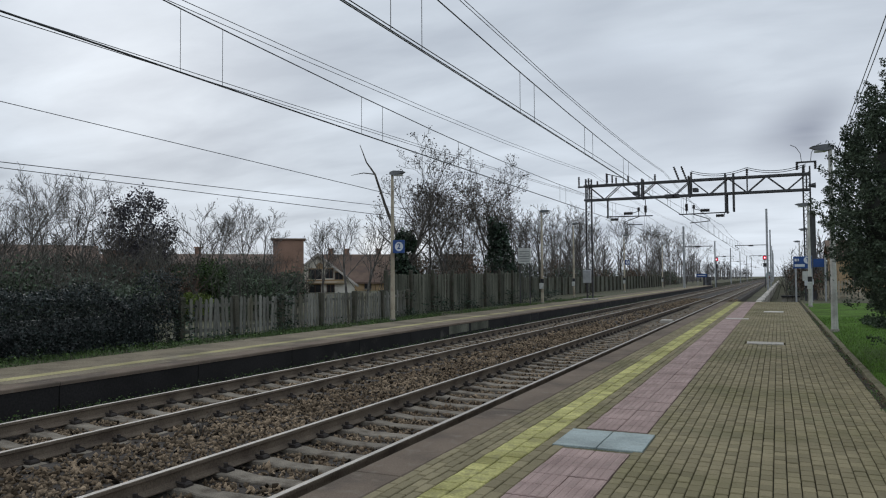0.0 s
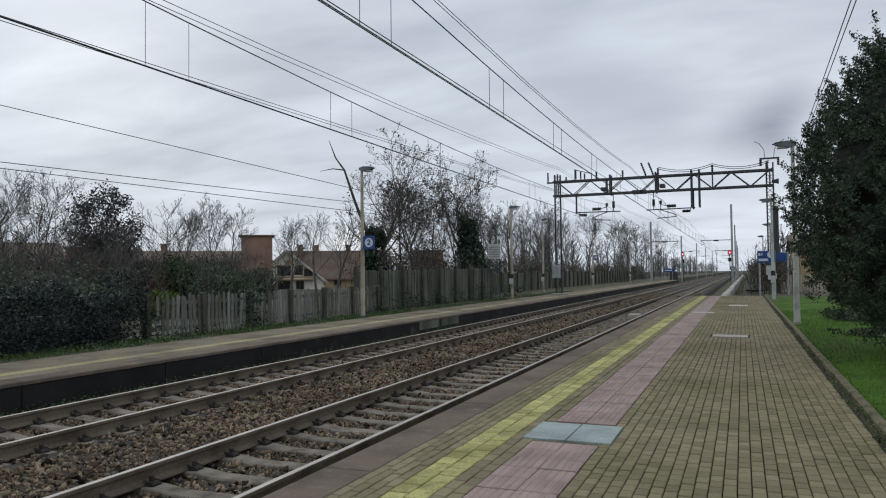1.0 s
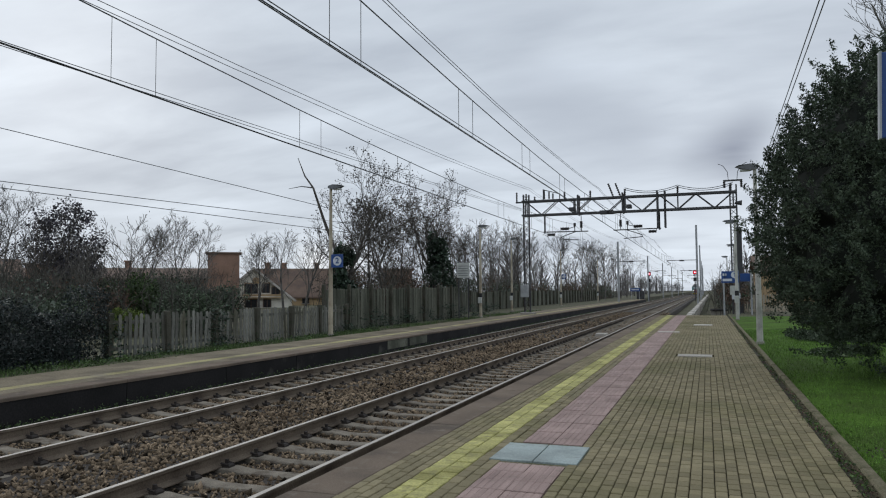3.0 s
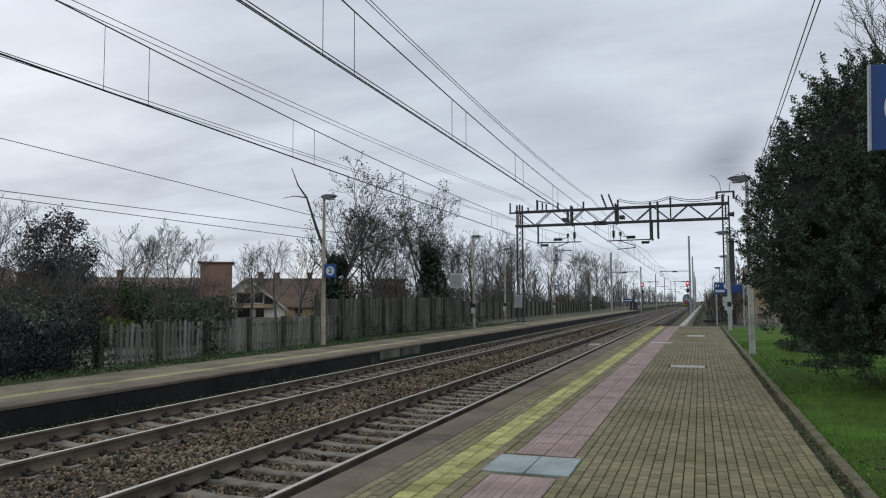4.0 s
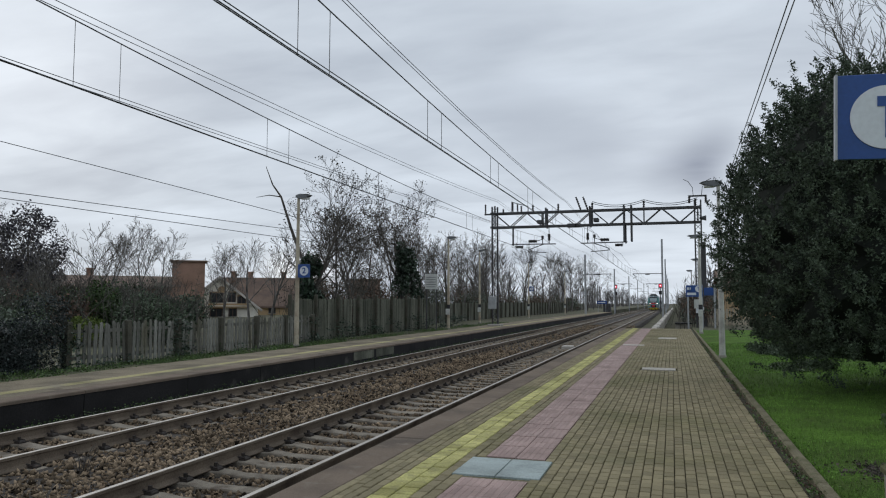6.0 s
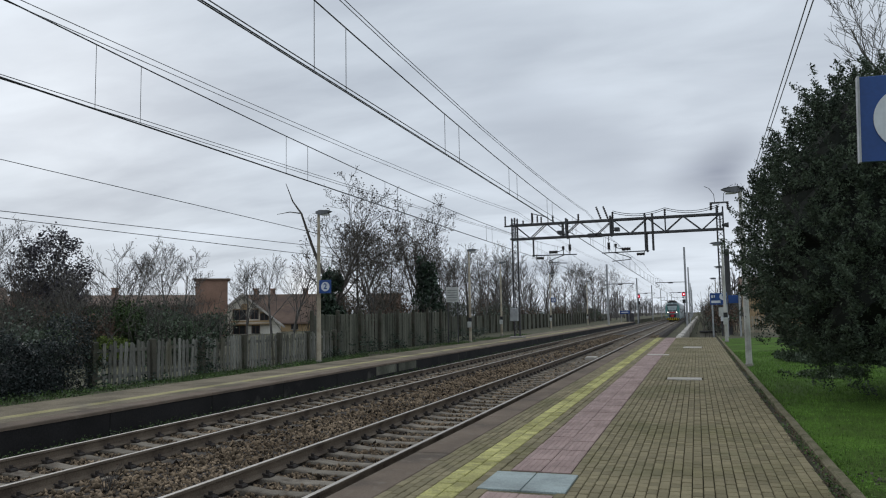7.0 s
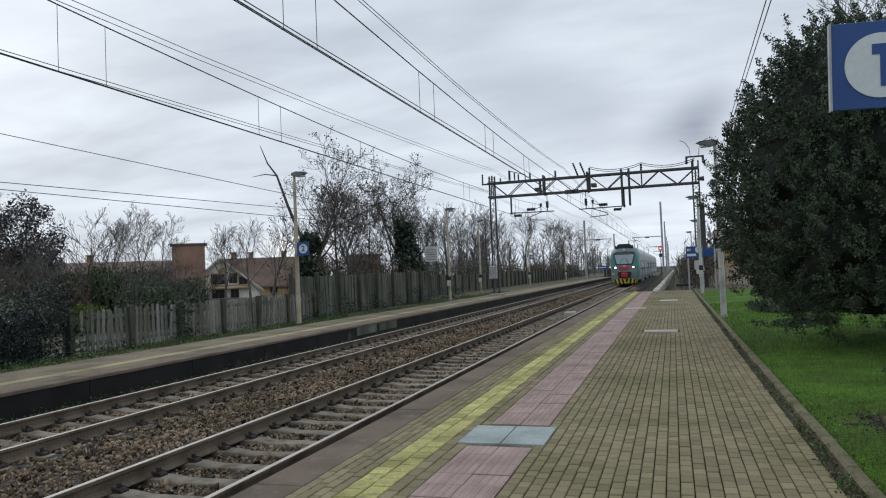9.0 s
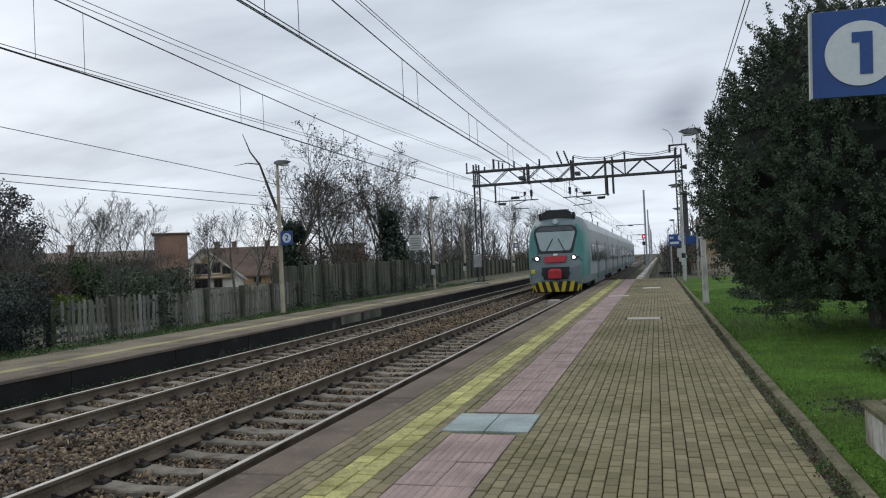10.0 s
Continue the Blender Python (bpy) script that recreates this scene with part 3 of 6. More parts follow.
y = 27.4
while y < 46:
    up = max(0.0, 0.0073 * y - 0.19)
    part("fence_post", Geo().block(TX + 0.03, y - 0.06, GZ - 0.2, TX + 0.17, y + 0.06, 1.84 + up, 0.03), M["post"], tall)
    for k in range(14):
        part("board", bm_, None, tall, at=pose(TX + random.uniform(-0.012, 0.012), y + 0.14 + k * 0.16, GZ - 0.33 + up + random.uniform(-0.035, 0.03), random.uniform(-1.2, 1.2), random.uniform(-0.6, 0.6), 90))
    for z in (0.25, 1.3):
        part("fence_rail", Geo().box(TX - 0.07, y, z + up, TX - 0.02, y + 2.33, z + up + 0.09), M["fence"], tall)
    y += 2.33
for k in range(18):
    part("board", bm_, None, tall, at=pose(TX - 0.1 - k * 0.16, y, GZ - 0.23 + random.uniform(-0.03, 0.03), 0, random.uniform(-1, 1), 0))
back = thing("set_back_fence", "dark greened panel fence set back behind a strip of grass", "fence")
while y < 130:
    part("fence_post", Geo().block(-18.35, y - 0.06, GZ - 0.2, -18.2, y + 0.06, 1.62, 0.03), M["post"], back)
    if y < 75:
        for k in range(14):
            part("board", bm_, None, back, at=pose(-18.4, y + 0.14 + k * 0.16, GZ - 0.5 + random.uniform(-0.03, 0.03), random.uniform(-0.8, 0.8), 0, 90))
    else:
        part("panel", Geo().box(-18.42, y + 0.06, GZ - 0.2, -18.38, y + 2.25, 1.55), M["fence"], back)
    y += 2.33
part("board", Geo().box(-15.2, 27.25, GZ - 0.2, -14.0, 27.3, 0.95), M["fence"], tall)


# ---- foliage ----
def foliage(name, pos, size, material, parent=None, rng=RNG):
    return part(name, cloud_mesh(name, pos, size, *LEAF, material, rng), None, parent)


def in_ball(n, centre, radii, hollow=0.0, rng=RNG):
    d = rng.normal(size=(n, 3))
    d /= np.linalg.norm(d, axis=1)[:, None]
    r = rng.uniform(hollow ** 3, 1, n) ** (1 / 3)
    return np.asarray(centre) + d * r[:, None] * np.asarray(radii)


def limbs(base, height, spread, seed, levels=4, r0=0.12, lean=(0, 0), first=0.3, droop=0.0, twig=0.008):
    """A bare branching tree: bars and the tips of its twigs."""
    rnd = random.Random(seed)
    g, tips = Geo(), []

    def grow(p, d, length, r, level):
        pts, rads, dirs = [p], [r], [d]
        segs = (6, 5, 4, 3, 2)[min(level, 4)]
        q = p
        wob = (0.1, 0.17, 0.2, 0.24, 0.26)[min(level, 4)]
        for i in range(segs):
            d = (d + Vector((rnd.gauss(0, 1), rnd.gauss(0, 1), rnd.gauss(0, 0.6))) * wob + Vector((0, 0, 0.07 - droop * level))).normalized()
            q = q + d * length / segs
            pts.append(q); dirs.append(d)
            rads.append(max(twig, r * (1 - 0.72 * (i + 1) / segs)))
        g.tube(pts, rads, (7, 5, 4, 3, 3)[min(level, 4)], cap=False)
        tips.append(q)
        if level >= levels:
            return
        n = (rnd.randint(7, 9), rnd.randint(5, 7), rnd.randint(3, 5), 3)[min(level, 3)]
        turn = rnd.uniform(0, 6.28)
        for i in range(n):
            f = (first if level == 0 else 0.22) + (1 - (first if level == 0 else 0.22)) * (i + rnd.random()) / n
            k = min(int(f * segs), segs - 1)
            s = pts[k].lerp(pts[k + 1], f * segs - k)
            base_d = dirs[k + 1]
            turn += 2.4 + rnd.uniform(-0.5, 0.5)
            side = base_d.orthogonal().normalized()
            side = Matrix.Rotation(turn, 3, base_d) @ side
            open_ = spread * rnd.uniform(0.7, 1.25) * (1.1 - 0.35 * f)
            nd = (base_d + side * open_ + Vector((0, 0, 0.12))).normalized()
            grow(s, nd, length * rnd.uniform(0.5, 0.7) * (1.1 - 0.45 * f), max(twig, rads[k] * rnd.uniform(0.4, 0.6)), level + 1)

    grow(Vector(base), Vector((lean[0], lean[1], 1)).normalized(), height * 0.72, r0, 0)
    return g, tips


def bare_tree(name, label, base, height, seed, spread=0.7, levels=4, r0=0.12, bark="bark2", leaves=None, per_tip=0, leaf_size=0.12, keep=0.5, lean=(0, 0), ivy=None, group="", **kw):
    t = thing(name, label, "tree", group)
    g, tips = limbs(base, height, spread, seed, levels, r0, lean, **kw)
    part("trunk", g, M[bark], t)
    rng = np.random.default_rng(seed)
    if leaves and per_tip:
        tp = np.array([p for p in tips if rng.uniform() < keep])
        pos = np.repeat(tp, per_tip, 0) + rng.normal(size=(len(tp) * per_tip, 3)) * leaf_size * 1.1
        foliage("crown", pos, rng.uniform(0.6, 1.3, len(pos)) * leaf_size, M[leaves], t, rng)
    if ivy:
        z0, z1, r = ivy
        n = 0
        lumps = []
        for k in range(int(11 * (z1 - z0))):
            h = rng.uniform(0, 1) ** 1.15
            rad = r * (1.1 - 0.8 * h)
            a = rng.uniform(0, 2 * np.pi)
            c = (base[0] + rad * 0.75 * np.cos(a), base[1] + rad * 0.75 * np.sin(a), z0 + h * (z1 - z0))
            lumps.append(in_ball(120, c, (0.42, 0.42, 0.5), 0.2, rng))
        pos = np.concatenate(lumps)
        n = len(pos)
        foliage("ivy", pos, rng.uniform(0.12, 0.26, n), M["ivy"], t, rng)
    return t


def shrub(name, label, centre, radii, count, size, material, seed, twigs=True, category="shrub"):
    rng = np.random.default_rng(seed)
    t = thing(name, label, category)
    pos = []
    for k in range(9):
        c = np.asarray(centre) + rng.uniform(-0.6, 0.6, 3) * np.asarray(radii) * (1, 1, 0.7)
        pos.append(in_ball(count // 9, c, np.asarray(radii) * rng.uniform(0.35, 0.6), 0.3, rng))
    pos = np.concatenate(pos)
    pos[:, 2] = np.maximum(pos[:, 2], GZ - 0.05)
    foliage("crown", pos, rng.uniform(0.6, 1.4, len(pos)) * size, M[material], t, rng)
    if twigs:
        g = Geo()
        for k in range(42):
            a = Vector((centre[0] + rng.normal() * radii[0] * 0.5, centre[1] + rng.normal() * radii[1] * 0.5, GZ - 0.1))
            b = Vector((a.x + rng.normal() * radii[0] * 0.45, a.y + rng.normal() * radii[1] * 0.45, centre[2] + radii[2] * rng.uniform(0.3, 1.15)))
            q = a.lerp(b, 0.5) + Vector((0, 0, 0.2))
            g.tube([a, q, b], [0.022, 0.016, 0.006], 3, cap=False)
            for j in range(3):
                u = q.lerp(b, rng.uniform())
                g.tube([u, u + Vector((rng.normal() * 0.3, rng.normal() * 0.3, rng.uniform(0.2, 0.7)))], [0.01, 0.005], 3, cap=False)
        tagged(part("twig_tangle", g, M["brush"], t), kind="stuff")
    return t


# ivy hedge beyond the pickets
rng = np.random.default_rng(11)
hedge = thing("ivy_hedge", "dark overgrown ivy hedge with glossy leaves behind the far platform", "hedge")
part("hedge_core", Geo().block(-15.2, -6, GZ - 0.1, -14.45, 14.1, 0.62, 0.3), M["ivy2"], hedge)
n = 72000
y = rng.uniform(-2, 14.45, n)
ang = rng.uniform(-0.1, np.pi * 0.62, n)
bump_ = 1 + 0.12 * np.sin(y * 1.3) + 0.1 * np.sin(y * 3.1 + 1) + 0.05 * np.sin(y * 9) + rng.normal(size=n) * 0.05
h = 1.32 + 0.16 * np.sin(y * 0.8 + 2.0) + 0.12 * np.sin(y * 2.3) + 0.08 * np.sin(y * 5.7 + 1)
pos = np.stack([-14.55 + np.minimum(np.cos(ang) * 1.3, 0.55) * bump_ + rng.normal(size=n) * 0.05, y, GZ + np.sin(np.maximum(ang, 0)) ** 0.6 * h * bump_ * np.where(rng.uniform(size=n) < 0.5, rng.uniform(0.02, 1, n), 1)], -1)
foliage("leaves", pos, rng.uniform(0.035, 0.08, n), M["ivy2"], hedge, rng)

# ---- trees and shrubs behind the fences ----
bare_tree("ailanthus_tree", "bare tree with dark seed clusters and a long crooked limb", (-17.2, 33.2, GZ), 8.3, 3, 1.0, 4, 0.15, "bark", "dry", 6, 0.1, 0.33, ivy=(GZ, 3.6, 0.8), twig=0.008)
bare_tree("ailanthus_tree", "tall bare tree with seed clusters and an ivy-wrapped trunk", (-17.0, 46.5, GZ), 9.8, 12, 1.0, 4, 0.17, "bark", "dry", 7, 0.12, 0.33, ivy=(GZ, 5.2, 1.35), twig=0.009)
bare_tree("plum_tree", "small tree with dense dark plum-coloured leaves", (-30.5, 28.8, GZ), 6.6, 23, 0.95, 4, 0.12, "bark", "purple", 6, 0.14, 0.3, first=0.12)
for i, (x, y, hgt) in enumerate([(-35.3, 40, 6.7), (-32.9, 40, 6.5), (-31.4, 40, 6.3), (-40, 30, 7.6), (-37, 30.5, 7.8), (-33.5, 24, 7.2), (-36, 25, 7.0), (-27.3, 41, 5.0), (-23.6, 38, 5.4), (-20.5, 35, 5.6)]):
    bare_tree("bare_tree", "slender bare winter tree with fine grey twigs", (x, y, GZ), hgt, 40 + i, 0.8, 3 if i in (8, 9) else 4, 0.09, "bark2", "russet" if i in (8, 9) else "dry", 2, 0.07, 0.14, group="bare trees behind the fence", twig=0.008)
for i, (x, y, hgt) in enumerate([(-17.5, 39, 7.0), (-18.5, 42, 7.2), (-20.5, 54, 7.6), (-20.5, 60, 7.8), (-20, 66, 7.6), (-20.5, 73, 8.3), (-20, 82, 8.5), (-20.5, 92, 9), (-19, 100, 9), (-18, 112, 9), (-17, 125, 9.5), (-18, 140, 10), (-17, 158, 10), (-18, 180, 11)]):
    bare_tree("bare_tree", "bare winter tree with fine twigs beside the line", (x, y, GZ), hgt + 0.004 * y, 80 + i, 0.8, 4, 0.12, "bark2" if i % 2 else "bark", "dry", 2, 0.1, 0.12, group="bare trees along the line", twig=0.011)
for i, (c, r, n, s, m) in enumerate([
        ((-17, 38, 0.9), (1.4, 2.6, 1.5), 1500, 0.13, "russet"), ((-18, 43, 1.4), (1.6, 2.4, 1.9), 1500, 0.13, "russet"),
        ((-19.6, 24, 0.75), (1.5, 2.0, 1.3), 3200, 0.11, "olive"), ((-23, 26, 0.9), (2.2, 2.6, 1.4), 1800, 0.13, "bush"),
        ((-25, 22, 0.8), (2.4, 2.4, 1.4), 1800, 0.13, "bush"), ((-22, 18, 0.8), (2.4, 2.2, 1.4), 2400, 0.12, "bush"),
        ((-19.5, 13.5, 1.0), (2.2, 2.4, 1.4), 3200, 0.11, "olive"), ((-22, 12, 1.2), (2.6, 2.4, 1.6), 2200, 0.13, "bush"),
        ((-28, 20, 1.0), (2.6, 2.6, 1.7), 1800, 0.14, "bush"), ((-27, 32, 1.0), (2.6, 2.6, 1.7), 1800, 0.14, "bush"),
        ((-20.6, 55, 1.3), (1.6, 3.5, 1.6), 1300, 0.15, "bush"), ((-20.6, 65, 1.5), (1.6, 4, 1.8), 1300, 0.16, "bush"), ((-20.8, 77, 1.5), (1.8, 5, 1.9), 1300, 0.18, "bush")]):
    shrub("shrub", "tangled winter shrub behind the fence", c, r, n, s, m, 200 + i)

for i, (x, y, hgt) in enumerate([(-20.5, 41, 1.5), (-23, 46, 1.7), (-21, 50, 1.6), (-25, 56, 1.9), (-21, 60, 1.7), (-23, 68, 1.9), (-27, 62, 2.0), (-26, 50, 1.8), (-22, 78, 2.1)]):
    shrub("thicket", "tall tangled brown winter thicket behind the panel fence", (x, y, hgt), (2.2, 3.0, hgt + 0.5), 2000, 0.12, ("russet", "bush", "russet", "dry")[i % 4], 240 + i)
rnd = random.Random(21)
for i in range(9):
    a, d = radians(39.8 + 14 * (i + rnd.random()) / 9), rnd.uniform(34, 50)
    hgt = rnd.uniform(0.9, 1.45)
    shrub("thicket", "tall tangled grey-brown winter thicket in the gardens", (-d * math.sin(a), d * math.cos(a), hgt), (2.3, 2.3, hgt + 0.4), 1700, 0.13, ("bush", "olive", "bush", "russet")[i % 4], 700 + i)
crook = Geo().tube([(-17.2, 33.2, 2.6), (-18.2, 33.0, 5.2), (-18.8, 33.0, 6.85), (-19.3, 33.0, 7.5), (-19.7, 33.0, 8.45)], [0.09, 0.07, 0.05, 0.035, 0.015], 6, cap=False)
crook.tube([(-18.8, 33.0, 6.85), (-19.6, 33.2, 7.0), (-20.3, 33.1, 6.9)], [0.035, 0.025, 0.01], 5, cap=False)
part("crooked_limb", crook, M["bark"], bpy.data.objects["ailanthus_tree"])
for i, (x, y, hgt) in enumerate([(-17.6, 36.5, 6.6), (-20, 52, 7.6), (-18.4, 44.5, 7.2), (-20, 58, 7)]):
    bare_tree("ailanthus_tree", "bare tree with dark hanging seed clusters behind the fence", (x, y, GZ), hgt, 140 + i, 0.9, 4, 0.1, "bark", "dry", 5, 0.1, 0.22, twig=0.009)
rnd = random.Random(4)
for i in range(34):
    y = rnd.uniform(7, 40)
    x = -17.5 - 20 * rnd.random() ** 1.2
    if 28.5 < math.degrees(math.atan2(-x, y)) < (39 if x < -25 else 48):
        continue
    big = rnd.uniform(0.8, 1.25) * (0.8 + 0.012 * abs(x))
    shrub("shrub", "tangled winter shrub in the gardens behind the fence", (x, y, 0.55 * big), (1.7 * big, 1.9 * big, 0.95 * big), 2400, 0.12, ("bush", "olive", "olive", "bush", "olive", "bush", "russet")[i % 7], 300 + i, i % 2 == 0)
shrub("round_bush", "dense dark green round bush behind the pickets", (-22.0, 29.6, 0.95), (1.35, 1.35, 1.35), 5500, 0.11, "ivy", 402, False)
shrub("clipped_hedge", "clipped yellow-green garden hedge", (-21.6, 23.0, 0.5), (1.35, 0.6, 0.6), 3500, 0.08, "lime", 403, False, "hedge")
shrub("domed_bush", "dark green domed bush in a garden", (-22.2, 25.0, 1.2), (0.95, 0.95, 1.5), 3600, 0.11, "weed", 404, False)
shrub("domed_bush", "dark green domed bush in a garden", (-24.4, 25.2, 1.2), (0.8, 0.8, 1.5), 3200, 0.11, "weed", 405, False)
shrub("garden_shrub", "grey-green garden shrub behind the pickets", (-20.3, 26.5, 0.9), (1.5, 1.5, 1.3), 3800, 0.1, "olive", 406)
shrub("garden_shrub", "grey-green garden shrub behind the pickets", (-22.0, 28.0, 0.9), (1.3, 1.3, 1.4), 3400, 0.1, "bush", 407)
shrub("garden_shrub", "yellowish green garden shrub beside a clipped hedge", (-23.2, 22.0, 0.9), (1.2, 1.0, 1.2), 3200, 0.1, "olive", 408)
for i in range(14):
    y = 52 + i * 7
    shrub("shrub", "brown winter shrub beyond the platform end", (2.6 + rnd.uniform(-0.9, 1.6) + i * 0.05, y, 0.9), (1.3, 3.0, 1.5), 1100, 0.16, ("russet", "bush")[i % 2], 420 + i)
for i in range(12):
    y = 80 + i * 8
    shrub("shrub", "brown winter shrub beside the far line", (-20.8 + rnd.uniform(-1, 1), y, 1.2), (1.8, 4.2, 2.0), 1100, 0.2, ("russet", "bush")[i % 2], 450 + i)

for i in range(11):
    a, d = radians(rnd.uniform(42, 58)), rnd.uniform(30, 46)
    bare_tree("sapling", "thin bare sapling with a few dry leaves", (-d * math.sin(a), d * math.cos(a), GZ), rnd.uniform(3.6, 5.0), 600 + i, 0.8, 3, 0.05, ("bark", "bark2")[i % 2], "dry", 2, 0.07, 0.25, group="saplings behind the hedge", twig=0.009)
rng = np.random.default_rng(66)
lumps = [in_ball(48, in_ball(1, (-30.4, 28.8, 4.05), (1.75, 1.75, 2.25), 0.2, rng)[0], (0.4, 0.4, 0.4), 0, rng) for _ in range(88)]
foliage("leaves", np.concatenate(lumps), rng.uniform(0.09, 0.2, 48 * 88), M["purple"], bpy.data.objects["plum_tree"], rng)

# far woods along the line, both sides
rng = np.random.default_rng(77)
g = Geo()
for i in range(230):
    y = 95 + 620 * rng.uniform() ** 1.4
    x = (-19 - rng.uniform(0, 14)) if i % 3 else (3.5 + rng.uniform(0, 18))
    hgt = rng.uniform(5, 9.5)
    g.tube([(x, y, GZ), (x + rng.normal() * 0.3, y, hgt * 0.6), (x + rng.normal() * 0.6, y, hgt)], [0.13, 0.09, 0.03], 4, cap=False)
    for k in range(26):
        z = hgt * rng.uniform(0.2, 0.95)
        a, l = rng.uniform(0, 6.28), rng.uniform(0.8, 2.4) * (1.15 - z / hgt * 0.6)
        g.tube([(x, y, z), (x + math.cos(a) * l * 0.6, y + math.sin(a) * l * 0.6, z + l * 0.5), (x + math.cos(a) * l, y + math.sin(a) * l, z + l * 1.1)], [0.05, 0.035, 0.02], 3, cap=False)
    for k in range(10):
        z = rng.uniform(0, 2.4)
        a, l = rng.uniform(0, 6.28), rng.uniform(0.6, 2.0)
        g.tube([(x, y, 0), (x + math.cos(a) * l, y + math.sin(a) * l, z)], [0.04, 0.02], 3, cap=False)
tagged(part("far_woods", g, M["hazy"]), "distant bare woods along the railway, paled for haze by their colour", "woods", kind="stuff")

# ---- evergreen on the lawn ----
rng = np.random.default_rng(9)
ever = thing("evergreen_tree", "large dense dark evergreen tree with tufted sprays on the lawn", "tree")
EX, EYY = 3.82, 14.6
g = Geo()
for k in range(5):
    a = k * 1.26
    g.tube([(EX + 0.1 * math.cos(a), EYY + 0.1 * math.sin(a), -0.1), (EX + 0.3 * math.cos(a), EYY + 0.3 * math.sin(a), 1.6), (EX + 0.9 * math.cos(a), EYY + 0.9 * math.sin(a), 4.6)], [0.12, 0.09, 0.03], 6)
part("trunk", g, M["bark"], ever)


def crown_radius(z):
    return np.interp(z - 0.13, [0.2, 0.5, 0.8, 1.28, 1.8, 2.3, 2.84, 3.36, 3.9, 4.4, 4.93, 5.4, 5.75], [1.3, 1.9, 2.35, 2.82, 3.0, 3.06, 3.0, 2.84, 2.68, 2.35, 1.65, 0.95, 0.2])


# boughs on a spiral, each with a cluster of upright tufts of short sprays
BOUGHS, PER_BOUGH, PER_TUFT = 560, 7, 62
bz = 0.5 + 5.02 * (np.arange(BOUGHS) + rng.uniform(size=BOUGHS)) / BOUGHS
ba = np.arange(BOUGHS) * 2.39996 + rng.normal(size=BOUGHS) * 0.12
br = crown_radius(bz) * rng.uniform(0.83, 0.965, BOUGHS)
bough = np.stack([EX + br * np.cos(ba), EYY + br * np.sin(ba), bz], -1)
outward = np.stack([np.cos(ba), np.sin(ba), np.interp(bz, [0.5, 1.5, 4.0, 5.6], [-0.25, 0.15, 0.6, 1.6])], -1)
outward /= np.linalg.norm(outward, axis=1)[:, None]
tuft = np.repeat(bough, PER_BOUGH, 0) + rng.normal(size=(BOUGHS * PER_BOUGH, 3)) * (0.2, 0.2, 0.17)
axis = np.repeat(outward, PER_BOUGH, 0) + rng.normal(size=tuft.shape) * 0.4 + (0, 0, 0.45)
axis /= np.linalg.norm(axis, axis=1)[:, None]
u = rng.uniform(-0.25, 1.0, (len(tuft), PER_TUFT, 1))
long_ = rng.uniform(0.14, 0.27, (len(tuft), 1, 1))
pos = (tuft[:, None] + axis[:, None] * u * long_ + rng.normal(size=(len(tuft), PER_TUFT, 3)) * 0.04 * (1.15 - 0.7 * np.abs(u))).reshape(-1, 3)
foliage("crown", pos, np.stack([rng.uniform(0.028, 0.05, len(pos)), rng.uniform(0.04, 0.07, len(pos)), np.full(len(pos), 0.05)], -1), M["ever"], ever, rng)
# closed dark shell within the crown, standing in for shade between the tufts
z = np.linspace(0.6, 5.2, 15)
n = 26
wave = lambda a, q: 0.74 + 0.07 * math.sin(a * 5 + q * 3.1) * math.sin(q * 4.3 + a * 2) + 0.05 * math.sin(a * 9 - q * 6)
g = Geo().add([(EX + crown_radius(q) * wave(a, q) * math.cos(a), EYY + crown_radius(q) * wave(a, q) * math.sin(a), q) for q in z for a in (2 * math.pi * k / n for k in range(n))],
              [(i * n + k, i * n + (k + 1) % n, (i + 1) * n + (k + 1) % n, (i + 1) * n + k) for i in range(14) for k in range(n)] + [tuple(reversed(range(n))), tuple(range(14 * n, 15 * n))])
part("inner_foliage", g, M["ever_core"], ever, "near-black shell standing in for shade inside the crown")
bare_tree("bare_tree", "tall bare tree with fine drooping twigs behind the evergreen", (9.5, 30, 0), 13.4, 5, 0.7, 4, 0.2, "bark2", twig=0.009, group="bare trees behind the lawn")


